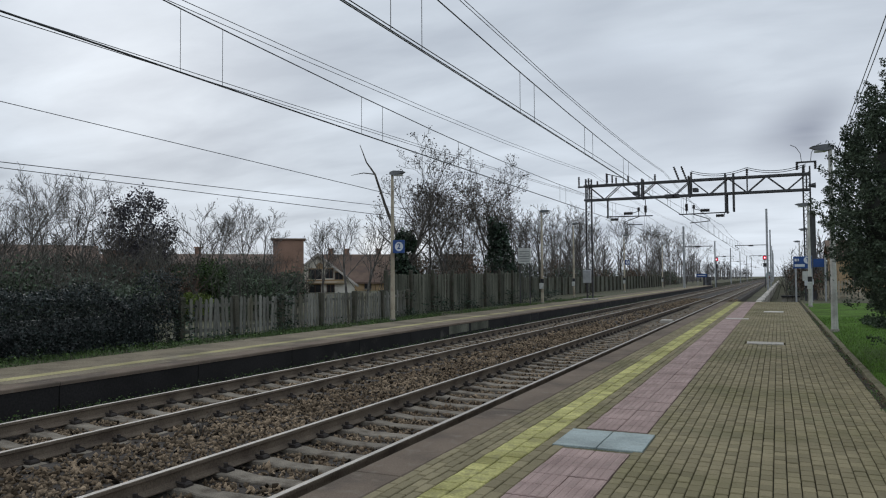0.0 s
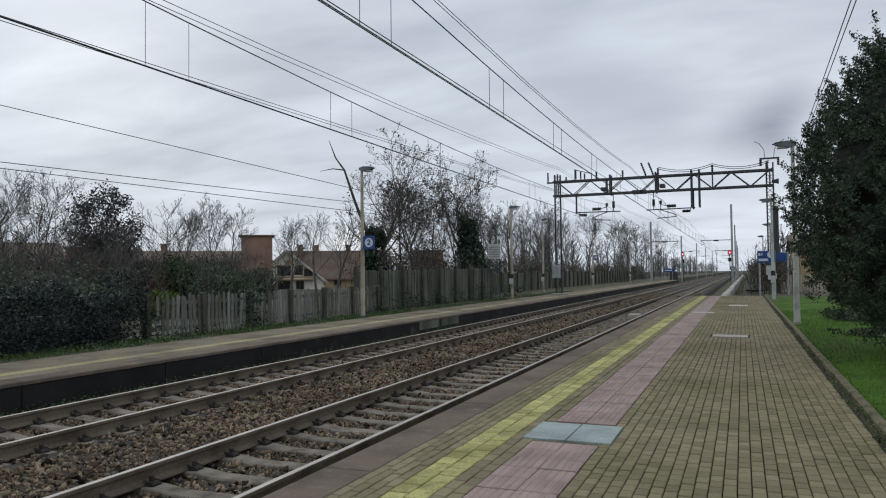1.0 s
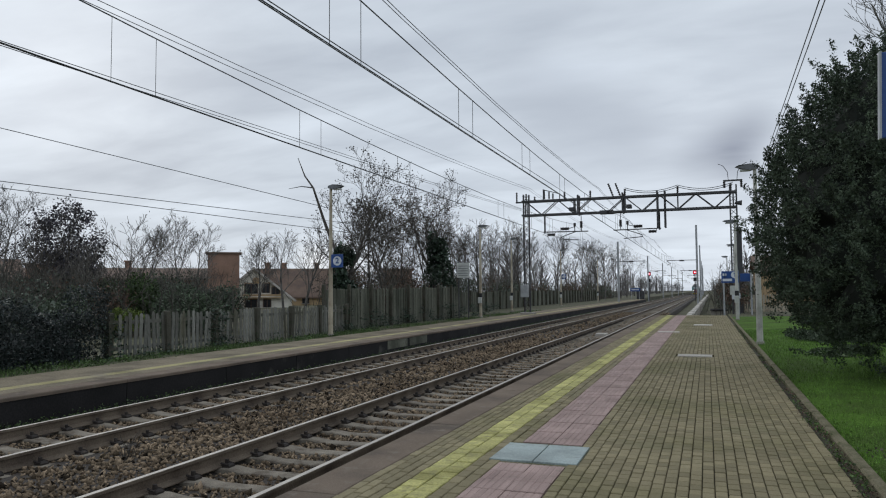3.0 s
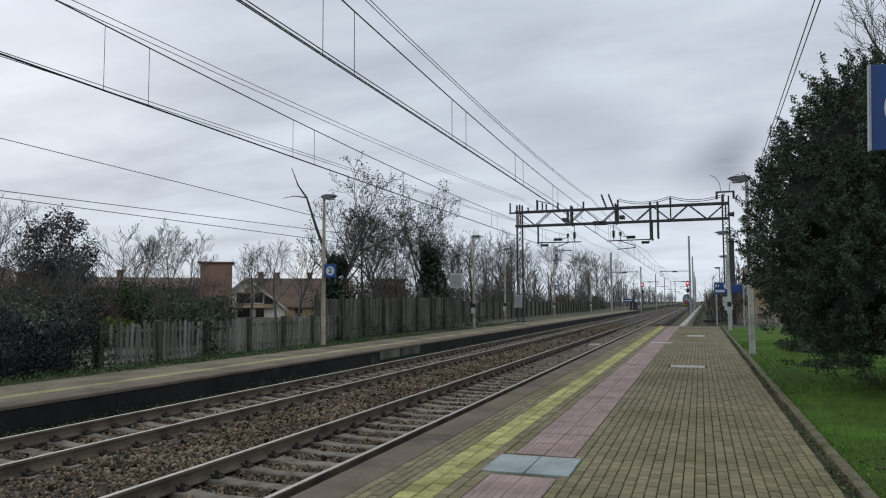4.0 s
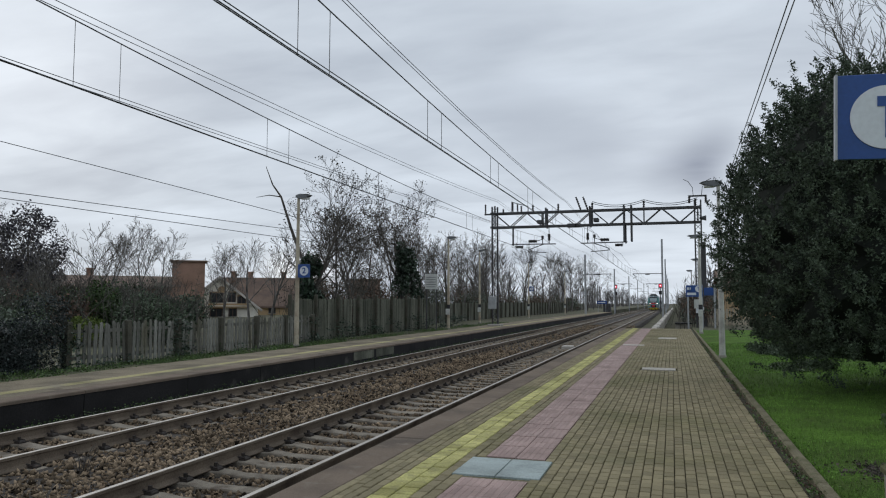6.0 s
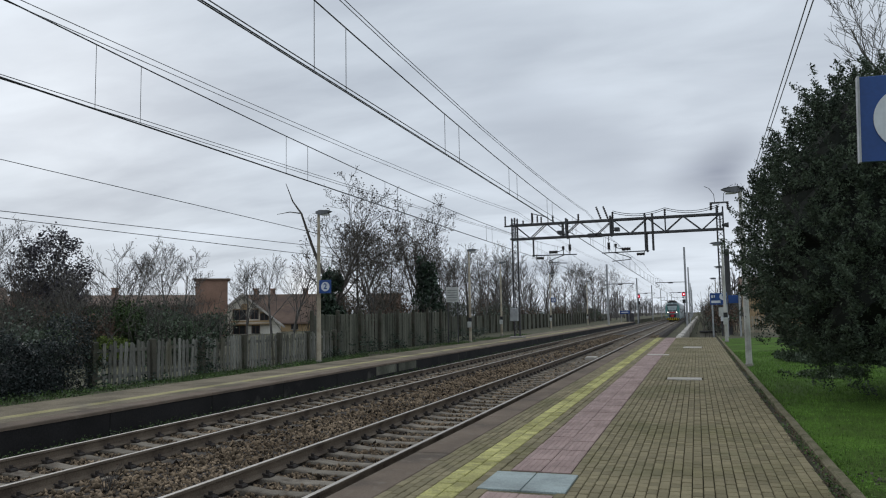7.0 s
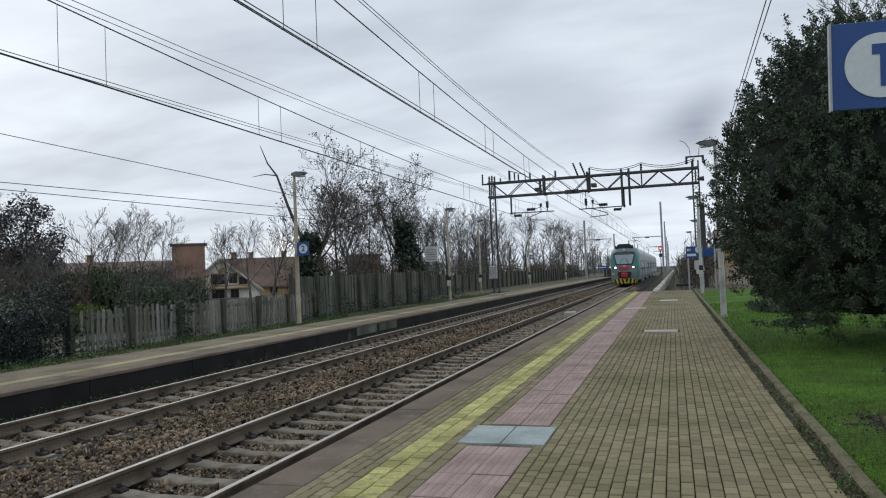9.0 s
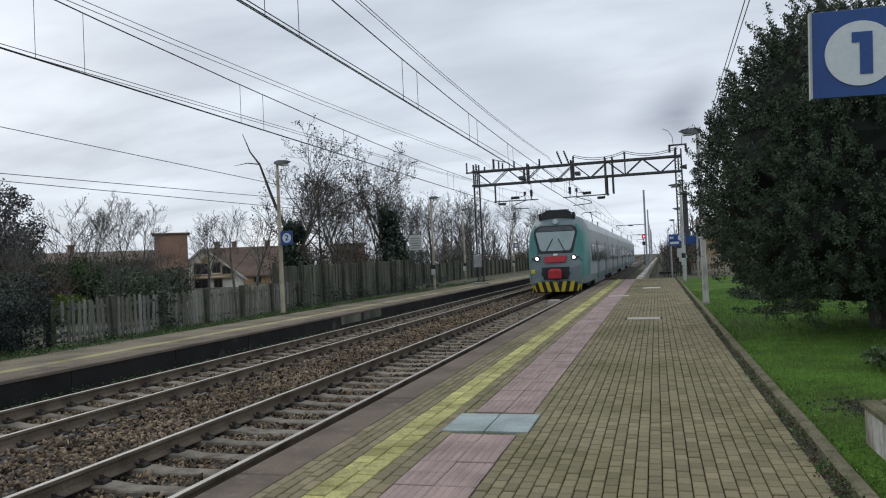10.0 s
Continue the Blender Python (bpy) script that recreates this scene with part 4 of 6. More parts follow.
# ---- overhead line ----
def gantry(xl, yl_, xr, yr, zb, zt, ztop, base_l, base_r, label, detail=True):
    """A portal of two lattice masts and a trussed beam across both tracks."""
    t = thing("overhead_line_portal", label, "portal")
    for x, y, b in ((xl, yl_, base_l), (xr, yr, base_r)):
        g = Geo()
        w = 0.19
        for sx in (-w, w):
            g.bar((x + sx, y, b), (x + sx, y, ztop - 0.3), 0.09, 0.12)
        z = b + 0.2
        while z < ztop - 0.6 and detail:
            g.bar((x - w, y, z), (x + w, y, z + 0.38), 0.03)
            g.bar((x + w, y, z), (x - w, y, z + 0.38), 0.03)
            z += 0.42
        part("mast", g, M["iron"], t)
        part("foundation", Geo().block(x - 0.45, y - 0.45, -0.8, x + 0.45, y + 0.45, b + 0.12, 0.04), M["concrete"], t)
    def q(f, z, dy=0.0):
        return (xl + (xr - xl) * f, yl_ + (yr - yl_) * f + dy, z)
    for z in (zb, zt):
        for dy in (-0.25, 0.25):
            part("chord", Geo().bar(q(-0.02, z, dy), q(1.015, z, dy), 0.11, 0.13), M["iron"], t)
    g = Geo()
    n = 12
    for i in range(n + 1):
        for dy in (-0.25, 0.25):
            if i % 3 == 0:
                g.bar(q(i / n, zb, dy), q(i / n, zt, dy), 0.07)
            if i < n:
                a, b = (zb, zt) if i % 2 else (zt, zb)
                g.bar(q(i / n, a, dy), q((i + 1) / n, b, dy), 0.055)
        g.bar(q(i / n, zt, -0.25), q(i / n, zt, 0.25), 0.05)
        g.bar(q(i / n, zb, -0.25), q(i / n, zb, 0.25), 0.05)
    part("bracing", g, M["iron"], t)
    for f in (0.27, 0.49, 0.655, 0.69):
        for dy in (-0.3, 0.3):
            part("hanger_post", Geo().bar(q(f, zb - (1.15 if f > 0.6 else 0.12), dy), q(f, zt + 0.28, dy), 0.11), M["iron"], t)
    # drop posts and registration arms over each track
    for cx, side in ((TRACK_2, -1), (TRACK_1, 1)):
        f = (cx - xl) / (xr - xl)
        px_ = cx + side * 1.9
        fp_ = (px_ - xl) / (xr - xl)
        y = q(f, 0)[1]
        part("drop_post", Geo().bar(q(fp_, 5.42), q(fp_, zb), 0.1), M["iron"], t)
        part("registration_tube", Geo().tube([(px_ + side * 0.1, y, 5.52), (cx - side * 1.03, y, 5.49)], 0.04, 6), M["iron"], t)
        part("steady_arm", Geo().tube([(cx - side * 0.2, y, 5.48), (cx + side * 0.35, y, 5.30), (cx + side * 0.82, y, 5.12), (cx + side * 0.85, y, 5.02), (cx + side * 0.5, y, 4.98), (cx - side * 0.38, y, 4.92)], 0.03, 6), M["iron"], t)
        part("insulator", Geo().tube([(cx + side * (0.82 - 0.05 * k), y, 5.70) for k in range(12)], [0.075 if k % 2 else 0.12 for k in range(12)], 8), M["insul"], t)
        part("insulator", Geo().tube([(cx + side * (1.7 - 0.045 * k), y, 5.33) for k in range(12)], [0.07 if k % 2 else 0.11 for k in range(12)], 8), M["insul"], t)
        part("insulator", Geo().tube([(cx - side * 0.57, y, 5.72 + 0.045 * k) for k in range(11)], [0.07 if k % 2 else 0.11 for k in range(11)], 8), M["insul"], t)
        part("insulator", Geo().tube([(cx - side * 0.13, y, 5.84 + 0.045 * k) for k in range(6)], [0.07 if k % 2 else 0.1 for k in range(6)], 8), M["insul"], t)
        part("strut", Geo().bar((cx - side * 0.13, y, 5.49), (cx - side * 0.13, y, 5.86), 0.05).bar((cx - side * 0.57, y, 5.49), (cx - side * 0.57, y, 5.74), 0.05).bar((cx + side * 1.7, y, 5.33), (cx + side * 1.7, y, 5.52), 0.04).bar((cx + side * 0.3, y, 5.70), (cx - side * 0.13, y, 5.82), 0.04), M["iron"], t)
        part("suspension_rod", Geo().tube([(cx - side * 0.57, y, 6.20), q(f - side * 0.57 / (xr - xl), zb)], 0.025, 5), M["iron"], t)
    # horns and line insulators on top
    for f in (0.0, 0.2, 0.33, 0.5, 0.75, 0.99):
        a = q(f, zt + 0.06)
        part("line_insulator", Geo().tube([(a[0], a[1], a[2] + 0.06 * k) for k in range(9)], [0.04 if k % 2 else 0.085 for k in range(9)], 8), M["insul"], t)
    for s in (-1, 1):
        x, y, z = xr, yr, ztop - 0.25
        part("arcing_horn", Geo().tube([(x + s * 0.25, y, z + 0.2), (x + s * 0.3, y, z + 0.75), (x + s * 0.55, y, z + 1.15), (x + s * 0.85, y, z + 1.3)], 0.018, 4), M["iron"], t)
        part("cross_arm", Geo().bar((x, y, z + 0.2), (x + s * 0.55, y, z + 0.2), 0.1), M["iron"], t)
        part("line_insulator", Geo().tube([(x + s * 0.5, y, z - 0.25 + 0.06 * k) for k in range(9)], [0.05 if k % 2 else 0.09 for k in range(9)], 8), M["insul"], t)
    # side arm with upright insulators beside the far mast, and a frame of three more
    part("side_arm", Geo().bar(q(-0.055, zt - 0.02), q(0.0, zt - 0.02), 0.1), M["iron"], t)
    for f, h0, n in ((-0.05, 0.0, 12), (-0.015, 0.0, 9), (0.045, 0.0, 6), (0.095, 0.1, 12), (0.12, 0.1, 9), (0.14, 0.05, 8)):
        a = q(f, zt + 0.03 + h0)
        part("post_insulator", Geo().tube([(a[0], a[1], a[2] + 0.06 * k) for k in range(n)], [0.035 if k % 2 else 0.075 for k in range(n)], 8), M["insul"], t)
    part("switch_frame", Geo().bar(q(0.09, zt + 0.78), q(0.175, zt + 0.45), 0.05).bar(q(0.175, zt), q(0.175, zt + 0.45), 0.05).bar(q(0.09, zt), q(0.09, zt + 0.82), 0.05), M["iron"], t)
    for f, z, w_ in ((0.24, zb + 0.3, 0.2), (0.52, zb + 0.32, 0.16), (0.4, zb, 0.3), (0.43, zb, 0.2)):
        part("junction_plate", Geo().block(-w_, -0.34, -0.1, w_, 0.34, 0.12, 0.02, m=Matrix.Translation(q(f, z))), M["iron"], t)
    part("horn_speaker", Geo().tube([(xr + 0.1, yr, zb + 0.25), (xr + 0.5, yr, zb + 0.25)], [0.08, 0.17], 10), M["iron"], t)
    part("control_box", Geo().block(xl - 0.35, yl_ - 0.55, 1.1, xl + 0.15, yl_ - 0.2, 1.95, 0.03), M["galv"], t)
    part("mast_bands", Geo().tube([(xr, yr, 0.9), (xr, yr, 1.3)], 0.26, 10), M["white"], t)
    for f in (0.42, 0.455):
        part("inclined_insulator", Geo().tube([q(f + 0.002 * k, zt + 0.95 - 0.075 * k) for k in range(13)], [0.035 if k % 2 else 0.08 for k in range(13)], 8), M["insul"], t)
    # jumper cables sagging along the beam
    for za in (0.62, 0.5):
        fs = (0.5, 0.75, 1.0)
        for a, b in zip(fs, fs[1:]):
            part("jumper_cable", Geo().tube([q(a + (b - a) * k / 8, zt + za - 0.3 * (1 - (k / 4 - 1) ** 2)) for k in range(9)], 0.02, 4), M["wire"], t)
    return t


gantry(-11.6, 49.6, 1.69, 49.6, 6.69, 7.65, 8.43, -0.05, -0.3, "grey lattice steel portal carrying the overhead line across both tracks")


def line(name, label, pts, r):
    g = Geo().tube(pts, r, 5, cap=False)
    return tagged(part(name, g, M["wire"]), label, "cable")


def catenary(cx, zc, spans):
    """Messenger and twin contact wires with droppers, from support to support."""
    t = thing("overhead_line", "dark overhead contact line hung over a track", "overhead line", "contact lines")
    for dx in (-0.016, 0.016):
        part("contact_wire", Geo().tube([(cx + dx, y, zc) for y in (-60, 0, 20, 50, 100, 500)], 0.009, 5, cap=False), M["wire"], t)

    def hang(u):
        return zc + 0.7 + 0.58 * (2 * u - 1) ** 2

    pts = [(cx, a + (b - a) * k / 12, hang(k / 12)) for a, b in zip(spans, spans[1:]) for k in range(12)]
    part("messenger_wire", Geo().tube(pts, 0.0115, 5, cap=False), M["wire"], t)
    for a, b in zip(spans, spans[1:]):
        if a > 110:
            break
        for k in range(-3, 22):
            for d in (-0.48, 0.48):
                yy = 9.15 + 5.5 * k + d
                if a + 0.5 < yy < b - 0.5:
                    part("dropper", Geo().tube([(cx, yy, zc), (cx, yy, hang((yy - a) / (b - a)))], 0.006, 4, cap=False), M["wire"], t)
    return t


SPANS = [-93, -45, 2, 49.6, 105, 160, 215, 270, 330, 390]
catenary(TRACK_1, 4.83, SPANS)
catenary(TRACK_2, 4.72, SPANS)


def feeder(x, low, bend, at_y, r, label):
    """A line that sags to its lowest at at_y before the portal, and from support to support beyond it."""
    top = low + bend * (49.6 - at_y) ** 2
    pts = [(x, y, low + bend * (y - at_y) ** 2) for y in (-60, -40, -25, -10, 0, 8, 16, 24, 32, 40, 46)]
    for a, b in zip(SPANS[3:], SPANS[4:]):
        pts += [(x, a + (b - a) * k / 8, top - 0.5 * 4 * (k / 8) * (1 - k / 8)) for k in range(8)]
    return line("feeder_line", label, pts, r)


feeder(-11.35, 7.36, 0.00062, 5, 0.009, "dark feeder cable along the portal tops")
feeder(-11.45, 7.27, 0.00062, 5, 0.009, "dark feeder cable along the portal tops")
feeder(-11.85, 5.67, 0.0002, -35, 0.009, "dark feeder cable below the portal tops")
feeder(-12.0, 5.64, 0.0002, -35, 0.009, "dark feeder cable below the portal tops")
feeder(-6.6, 7.9, 0.0009, 28, 0.010, "dark feeder cable over the near track")
feeder(-6.7, 7.9, 0.0009, 28, 0.010, "dark feeder cable over the near track")
feeder(-5.2, 5.24, 0.0002, 2, 0.009, "dark auxiliary wire beside the near contact line")
for dx in (0, 0.12):
    line("feeder_line", "dark feeder cable beside the lawn", [(2.28 + dx + 0.018 * y, y, 8.02 + 0.0075 * y) for y in (-20, 10, 30, 49.6)], 0.015)
for (ax, ay, az), (bx, by, bz) in (((-28, 26.5, 6.42), (-20, 55.7, 6.1)), ((-28, 26.5, 6.08), (-20, 45.6, 5.15)), ((-28, 26.6, 8.52), (-22, 37.0, 6.8))):
    line("telephone_line", "thin dark cable slung behind the trees", [(ax + (bx - ax) * u, ay + (by - ay) * u, az + (bz - az) * u) for u in (-1.6, -0.8, 0, 0.5, 1, 1.5)], 0.018)


t = thing("concrete_mast", "dark square mast behind the portal", "mast")
part("mast", Geo().block(1.9, 51.8, -0.6, 2.22, 52.1, 5.6, 0.04), M["iron"], t)


# far masts with cantilevers, in step beside the two tracks
def line_mast(x, y, h, arm_to, label):
    t = thing("line_mast", label, "mast", "masts along the line")
    w = 0.16
    part("mast", Geo().bar((x, y, -0.7), (x, y, h), 0.26, 0.2), M["galv"], t)
    if arm_to:
        part("bracket_tube", Geo().tube([(x, y, 5.55), (arm_to, y, 5.55)], 0.05, 6), M["iron"], t)
        part("steady_arm", Geo().tube([(arm_to, y, 5.5), (arm_to + 0.5 * (1 if x > arm_to else -1), y, 5.1), (arm_to, y, 4.9)], 0.04, 5), M["iron"], t)
        part("insulator", Geo().block(x + (arm_to - x) * 0.5 - 0.3, y - 0.1, 5.4, x + (arm_to - x) * 0.5 + 0.3, y + 0.1, 5.6, 0.04), M["insul"], t)
    return t


for i, y in enumerate((105, 160, 215, 270, 330, 390)):
    line_mast(-11.6, y, 7.55 + 0.0073 * y, TRACK_2 + 0.4, "grey line mast with a bracket arm over the far track")
    line_mast(-1.2 - 0.3 * (i > 1) - 0.001 * (y - 105), y, 9.5 + 0.0073 * y, TRACK_1 - 0.4, "tall grey line mast with a bracket arm beside the near track")


# ---- signals ----
def signal(x, y, z, label):
    t = thing("railway_signal", label, "signal", "red signals")
    part("post", Geo().tube([(x, y, -0.7), (x, y, z + 0.5)], 0.08, 8), M["iron"], t)
    part("backboard", Geo().block(x - 0.36, y - 0.14, z - 0.42, x + 0.36, y - 0.06, z + 0.42, 0.03), M["black"], t)
    part("lamp", Geo().block(x - 0.27, y - 0.19, z - 0.27, x + 0.27, y - 0.142, z + 0.27, 0.02), M["red_lamp"], t, "square glowing red lamp")
    part("lamp_core", Geo().disc((x, y - 0.2, z), 0.1, 12, thick=0.03), M["headlight_core"], t, "bright white core of the lamp")
    part("lower_box", Geo().block(x - 0.3, y - 0.15, z - 1.7, x + 0.3, y + 0.2, z - 1.0, 0.05), M["black"], t)
    return t


M["red_lamp"] = glow_mat("red_signal_light", (0.6, 0.01, 0.04), 0.9)
M["headlight_core"] = glow_mat("signal_core", (1.0, 0.75, 0.78), 2.5)
signal(-2.15, 150, 4.9, "railway signal with a red light beside the near track")
signal(-11.45, 161, 4.95, "railway signal with a red light beyond the far platform")


# ---- lamp posts ----
def lamp_post(x, y, base, h, reach, pole, label, band=False):
    t = thing("platform_lamp", label, "lamp post", "platform lamps")
    part("pole", Geo().tube([(x, y, base), (x, y, base + h * 0.5), (x, y, base + h)], [0.09, 0.072, 0.05], 10), M[pole], t)
    s = 1 if reach > 0 else -1
    part("collar", Geo().tube([(x, y, base), (x, y, base + 0.1)], 0.115, 10), M["concrete"], t)
    out = [(-0.10, -0.03), (0.12, -0.09), (abs(reach) * 0.6, -0.05), (abs(reach), 0.03), (abs(reach) * 0.8, 0.07), (0.1, 0.10), (-0.10, 0.06)]
    g = Geo()
    n = len(out)
    ws = [0.06, 0.13, 0.13, 0.05, 0.1, 0.1, 0.05]
    g.add([(x + s * a, y + sy * w, base + h + b) for sy in (-1, 1) for (a, b), w in zip(out, ws)],
          [tuple(range(n)), tuple(reversed(range(n, 2 * n)))] + [(k, k + n, (k + 1) % n + n, (k + 1) % n) for k in range(n)])
    part("lamp_head", g, M["lamp"], t, "dark grey flat lamp head")
    part("lens", Geo().block(x + min(s * 0.12, s * abs(reach) * 0.75), y - 0.1, base + h - 0.1, x + max(s * 0.12, s * abs(reach) * 0.75), y + 0.1, base + h - 0.055, 0.01), M["notice"], t, "pale lamp glass")
    if band:
        part("band", Geo().tube([(x, y, base + 1.25), (x, y, base + 1.5)], 0.105, 10), M["black"], t, "black painted band")
        part("switch_box", Geo().block(x - 0.12, y - 0.2, base + 0.9, x + 0.1, y - 0.08, base + 1.25, 0.02), M["notice"], t)
    return t


for x, y, h in ((-13.05, 24.2, 5.5), (-13.05, 43.3, 5.6), (-14.6, 57.0, 5.75), (-14.6, 78.0, 5.9), (-14.6, 106, 6.1)):
    lamp_post(x, y, FAR_Z - 0.03, h, 0.55, "pole", "cream lamp post with a flat grey head on the far platform", y > 40)
lamp_post(1.36, 22.6, -0.05, 5.03, -0.52, "polew", "white lamp post with a flat head beside the lawn")
lamp_post(1.4, 40.0, -0.05, 5.0, -0.6, "polew", "white lamp post with a flat head at the platform end", True)
for y in (64, 86):
    lamp_post(2.1, y, -0.3, 5.4, -0.6, "polew", "white lamp post with a flat head beyond the platform end")


# ---- signs ----
def digit(text, size, loc, material, parent, thick=0.003):
    cu = bpy.data.curves.new("number", "FONT")
    cu.body, cu.size, cu.extrude, cu.offset = text, size, thick, size * 0.022
    cu.align_x, cu.align_y = "CENTER", "CENTER"
    ob = bpy.data.objects.new("number", cu)
    scene.collection.objects.link(ob)
    bpy.context.view_layer.update()
    me = bpy.data.meshes.new_from_object(ob.evaluated_get(bpy.context.evaluated_depsgraph_get()))
    bpy.data.objects.remove(ob)
    me.materials.clear(); me.materials.append(material)
    o = new("number", me)
    o.parent = parent
    o.matrix_basis = Matrix.Translation(loc) @ pose(0, 0, 0, 90, 0, 0)
    return o


def one(h, c, parent):
    """A plain sans-serif figure 1, h high."""
    x, y, z = c
    w = h * 0.27
    out = [(-0.04 * h, -h / 2), (-0.04 * h + w, -h / 2), (-0.04 * h + w, h / 2), (-0.04 * h - w * 0.62, h / 2), (-0.04 * h - w * 0.62, h / 2 - w * 0.9), (-0.04 * h, h / 2 - w * 0.9)]
    n = len(out)
    g = Geo().add([(x + a, y + d, z + b) for d in (-0.002, 0.003) for a, b in out], [tuple(range(n)), tuple(reversed(range(n, 2 * n)))] + [(k, k + n, (k + 1) % n + n, (k + 1) % n) for k in range(n)])
    return part("number", g, M["blue"], parent)


t = thing("platform_sign", "blue platform sign with a white disc and number 1", "sign")
TILT = pose(0.925, 4.6, 2.33, 0, 1.9, 0)
part("panel", Geo().block(0.0, 0, 0, 0.5, 0.03, 0.478, 0.004), M["blue"], t, at=TILT)
part("edge_frame", Geo().box(-0.009, -0.008, -0.005, 0.002, 0.04, 0.482), M["galv"], t, at=TILT)
part("disc", Geo().disc((0.243, -0.008, 0.232), 0.178, 40, thick=0.007), M["white"], t, "white round disc", at=TILT)
one(0.232, (0.248, -0.011, 0.232), t).matrix_basis = TILT
part("bracket", Geo().bar((1.415, 4.62, 2.62), (1.95, 4.62, 2.62), 0.05), M["galv"], t)
part("post", Geo().tube([(1.95, 4.62, -0.05), (1.95, 4.62, 3.0)], 0.05, 10), M["galv"], t)

t = thing("platform_sign", "small blue platform sign with number 2 on a lamp post", "sign")
part("panel", Geo().block(0, 0, 0, 0.47, 0.04, 0.48, 0.01, m=pose(-12.95, 24.05, 2.42)), M["blue"], t)
part("disc", Geo().disc((-12.7, 24.042, 2.66), 0.17, 28, thick=0.008), M["white"], t, "white round disc")
digit("2", 0.29, (-12.7, 24.038, 2.66), M["blue"], t)

copy_thing(t, Matrix.Translation((-1.55, 53.8, 0.35)))

t = thing("notice_board", "pale notice board on two thin posts beside the fence", "notice board")
part("board", Geo().block(0, 0, 0, 0.76, 0.05, 0.88, 0.01, m=pose(-13.86, 41.2, 2.32)), M["notice"], t)
for x in (-13.78, -13.18):
    part("post", Geo().tube([(x, 41.28, -0.4), (x, 41.28, 3.4)], 0.035, 8), M["iron"], t)
for k in range(5):
    part("text_line", Geo().box(-13.78, 41.192, 2.43 + 0.14 * k, -13.2, 41.198, 2.46 + 0.14 * k), M["lamp"], t)

t = thing("station_sign", "blue station name sign with a white number disc", "sign")
part("panel", Geo().block(0, 0, 0, 0.98, 0.06, 0.7, 0.01, m=pose(0.83, 48.0, 1.92)), M["blue"], t)
part("disc", Geo().disc((1.58, 47.992, 2.4), 0.2, 24, thick=0.008), M["white"], t)
one(0.26, (1.58, 47.988, 2.4), t)
for x0, x1, z in ((0.9, 1.01, 2.34), (1.06, 1.12, 2.34), (0.9, 1.43, 2.02)):
    part("lettering_bar", Geo().box(x0, 47.992, z, x1, 47.997, z + 0.15), M["white"], t)
part("side_panel", Geo().block(0, 0, 0, 0.6, 0.06, 0.48, 0.01, m=pose(1.9, 48.3, 2.0)), M["blue"], t)
part("lower_panel", Geo().block(0, 0, 0, 0.3, 0.05, 0.55, 0.01, m=pose(1.3, 48.1, 1.2)), M["notice"], t, "small pale notice")
for x in (0.95, 1.78, 2.5):
    part("post", Geo().tube([(x, 48.1, -0.3), (x, 48.12, 2.66)], 0.05, 8), M["galv"], t)


t = thing("track_beacon", "pale flat beacon fixed between the rails", "beacon")
part("beacon_plate", Geo().block(-4.85, 34.0, -0.56, -4.35, 34.7, -0.44, 0.03), M["white_wall"], t)
t = thing("equipment_cabinet", "dark equipment cabinet beyond the far platform", "cabinet")
part("body", Geo().block(-11.9, 136, -0.5, -10.6, 137.2, 1.4, 0.05), M["iron"], t)
t = thing("station_sign", "small dark blue sign at the far platform end", "sign")
part("panel", Geo().block(0, 0, 0, 1.7, 0.06, 0.55, 0.01, m=pose(-12.7, 133, 1.35)), M["blue"], t)
part("lettering_bar", Geo().box(-12.5, 132.99, 1.55, -11.25, 132.996, 1.7), M["white"], t)
for x in (-12.5, -11.2):
    part("post", Geo().tube([(x, 133.1, -0.3), (x, 133.1, 1.9)], 0.04, 6), M["galv"], t)

t = thing("garden_fence", "pale timber fence beyond the platform end", "fence")
for k in range(16):
    part("slat", Geo().block(1.9 + k * 0.2, 54.0, -0.3, 2.03 + k * 0.2, 54.04, 1.15 + random.uniform(-0.03, 0.03), 0.02), M["pole"], t)
for z in (0.1, 0.85):
    part("fence_rail", Geo().box(1.85, 54.045, z, 5.1, 54.09, z + 0.1), M["pole"], t)

# ---- end of the platform ----
g = Geo()
t = thing("low_wall", "long low pale concrete wall running on beside the track", "wall")
for i in range(100):
    y = 46.7 + i * 2
    x = -1.25 + i * 0.012 + random.uniform(-0.03, 0.03)
    part("wall_block", Geo().block(x, y, -0.8, x + 0.36, y + 1.97, 0.02 + random.uniform(-0.05, 0.07), 0.06), M["white_wall"], t)
t = thing("concrete_trough", "low dark concrete box at the platform end", "concrete box")
part("body", Geo().block(0.2, 51.6, -0.5, 1.2, 53.2, 0.14, 0.04), M["concrete"], t)
part("lid", Geo().block(0.15, 51.5, 0.144, 1.25, 53.3, 0.22, 0.03), M["dark_wall"], t)
t = thing("concrete_planter", "stained old concrete planter box on the lawn", "planter")
for x0, y0, x1, y1 in ((1.53, 4.95, 1.61, 6.45), (2.4, 4.95, 2.48, 6.45), (1.614, 4.95, 2.396, 5.03), (1.614, 6.37, 2.396, 6.45)):
    part("side_wall", Geo().block(x0, y0, -0.1, x1, y1, 0.25, 0.01), M["planter"], t)
for x0, y0, x1, y1 in ((1.51, 4.93, 1.64, 6.47), (2.37, 4.93, 2.5, 6.47), (1.644, 4.93, 2.366, 5.05), (1.644, 6.35, 2.366, 6.47)):
    part("rim", Geo().block(x0, y0, 0.254, x1, y1, 0.31 + random.uniform(-0.01, 0.01), 0.02), M["kerb"], t, "mossy worn rim")
part("soil", Geo().box(1.614, 5.034, -0.08, 2.396, 6.366, 0.22), M["bed"], t)


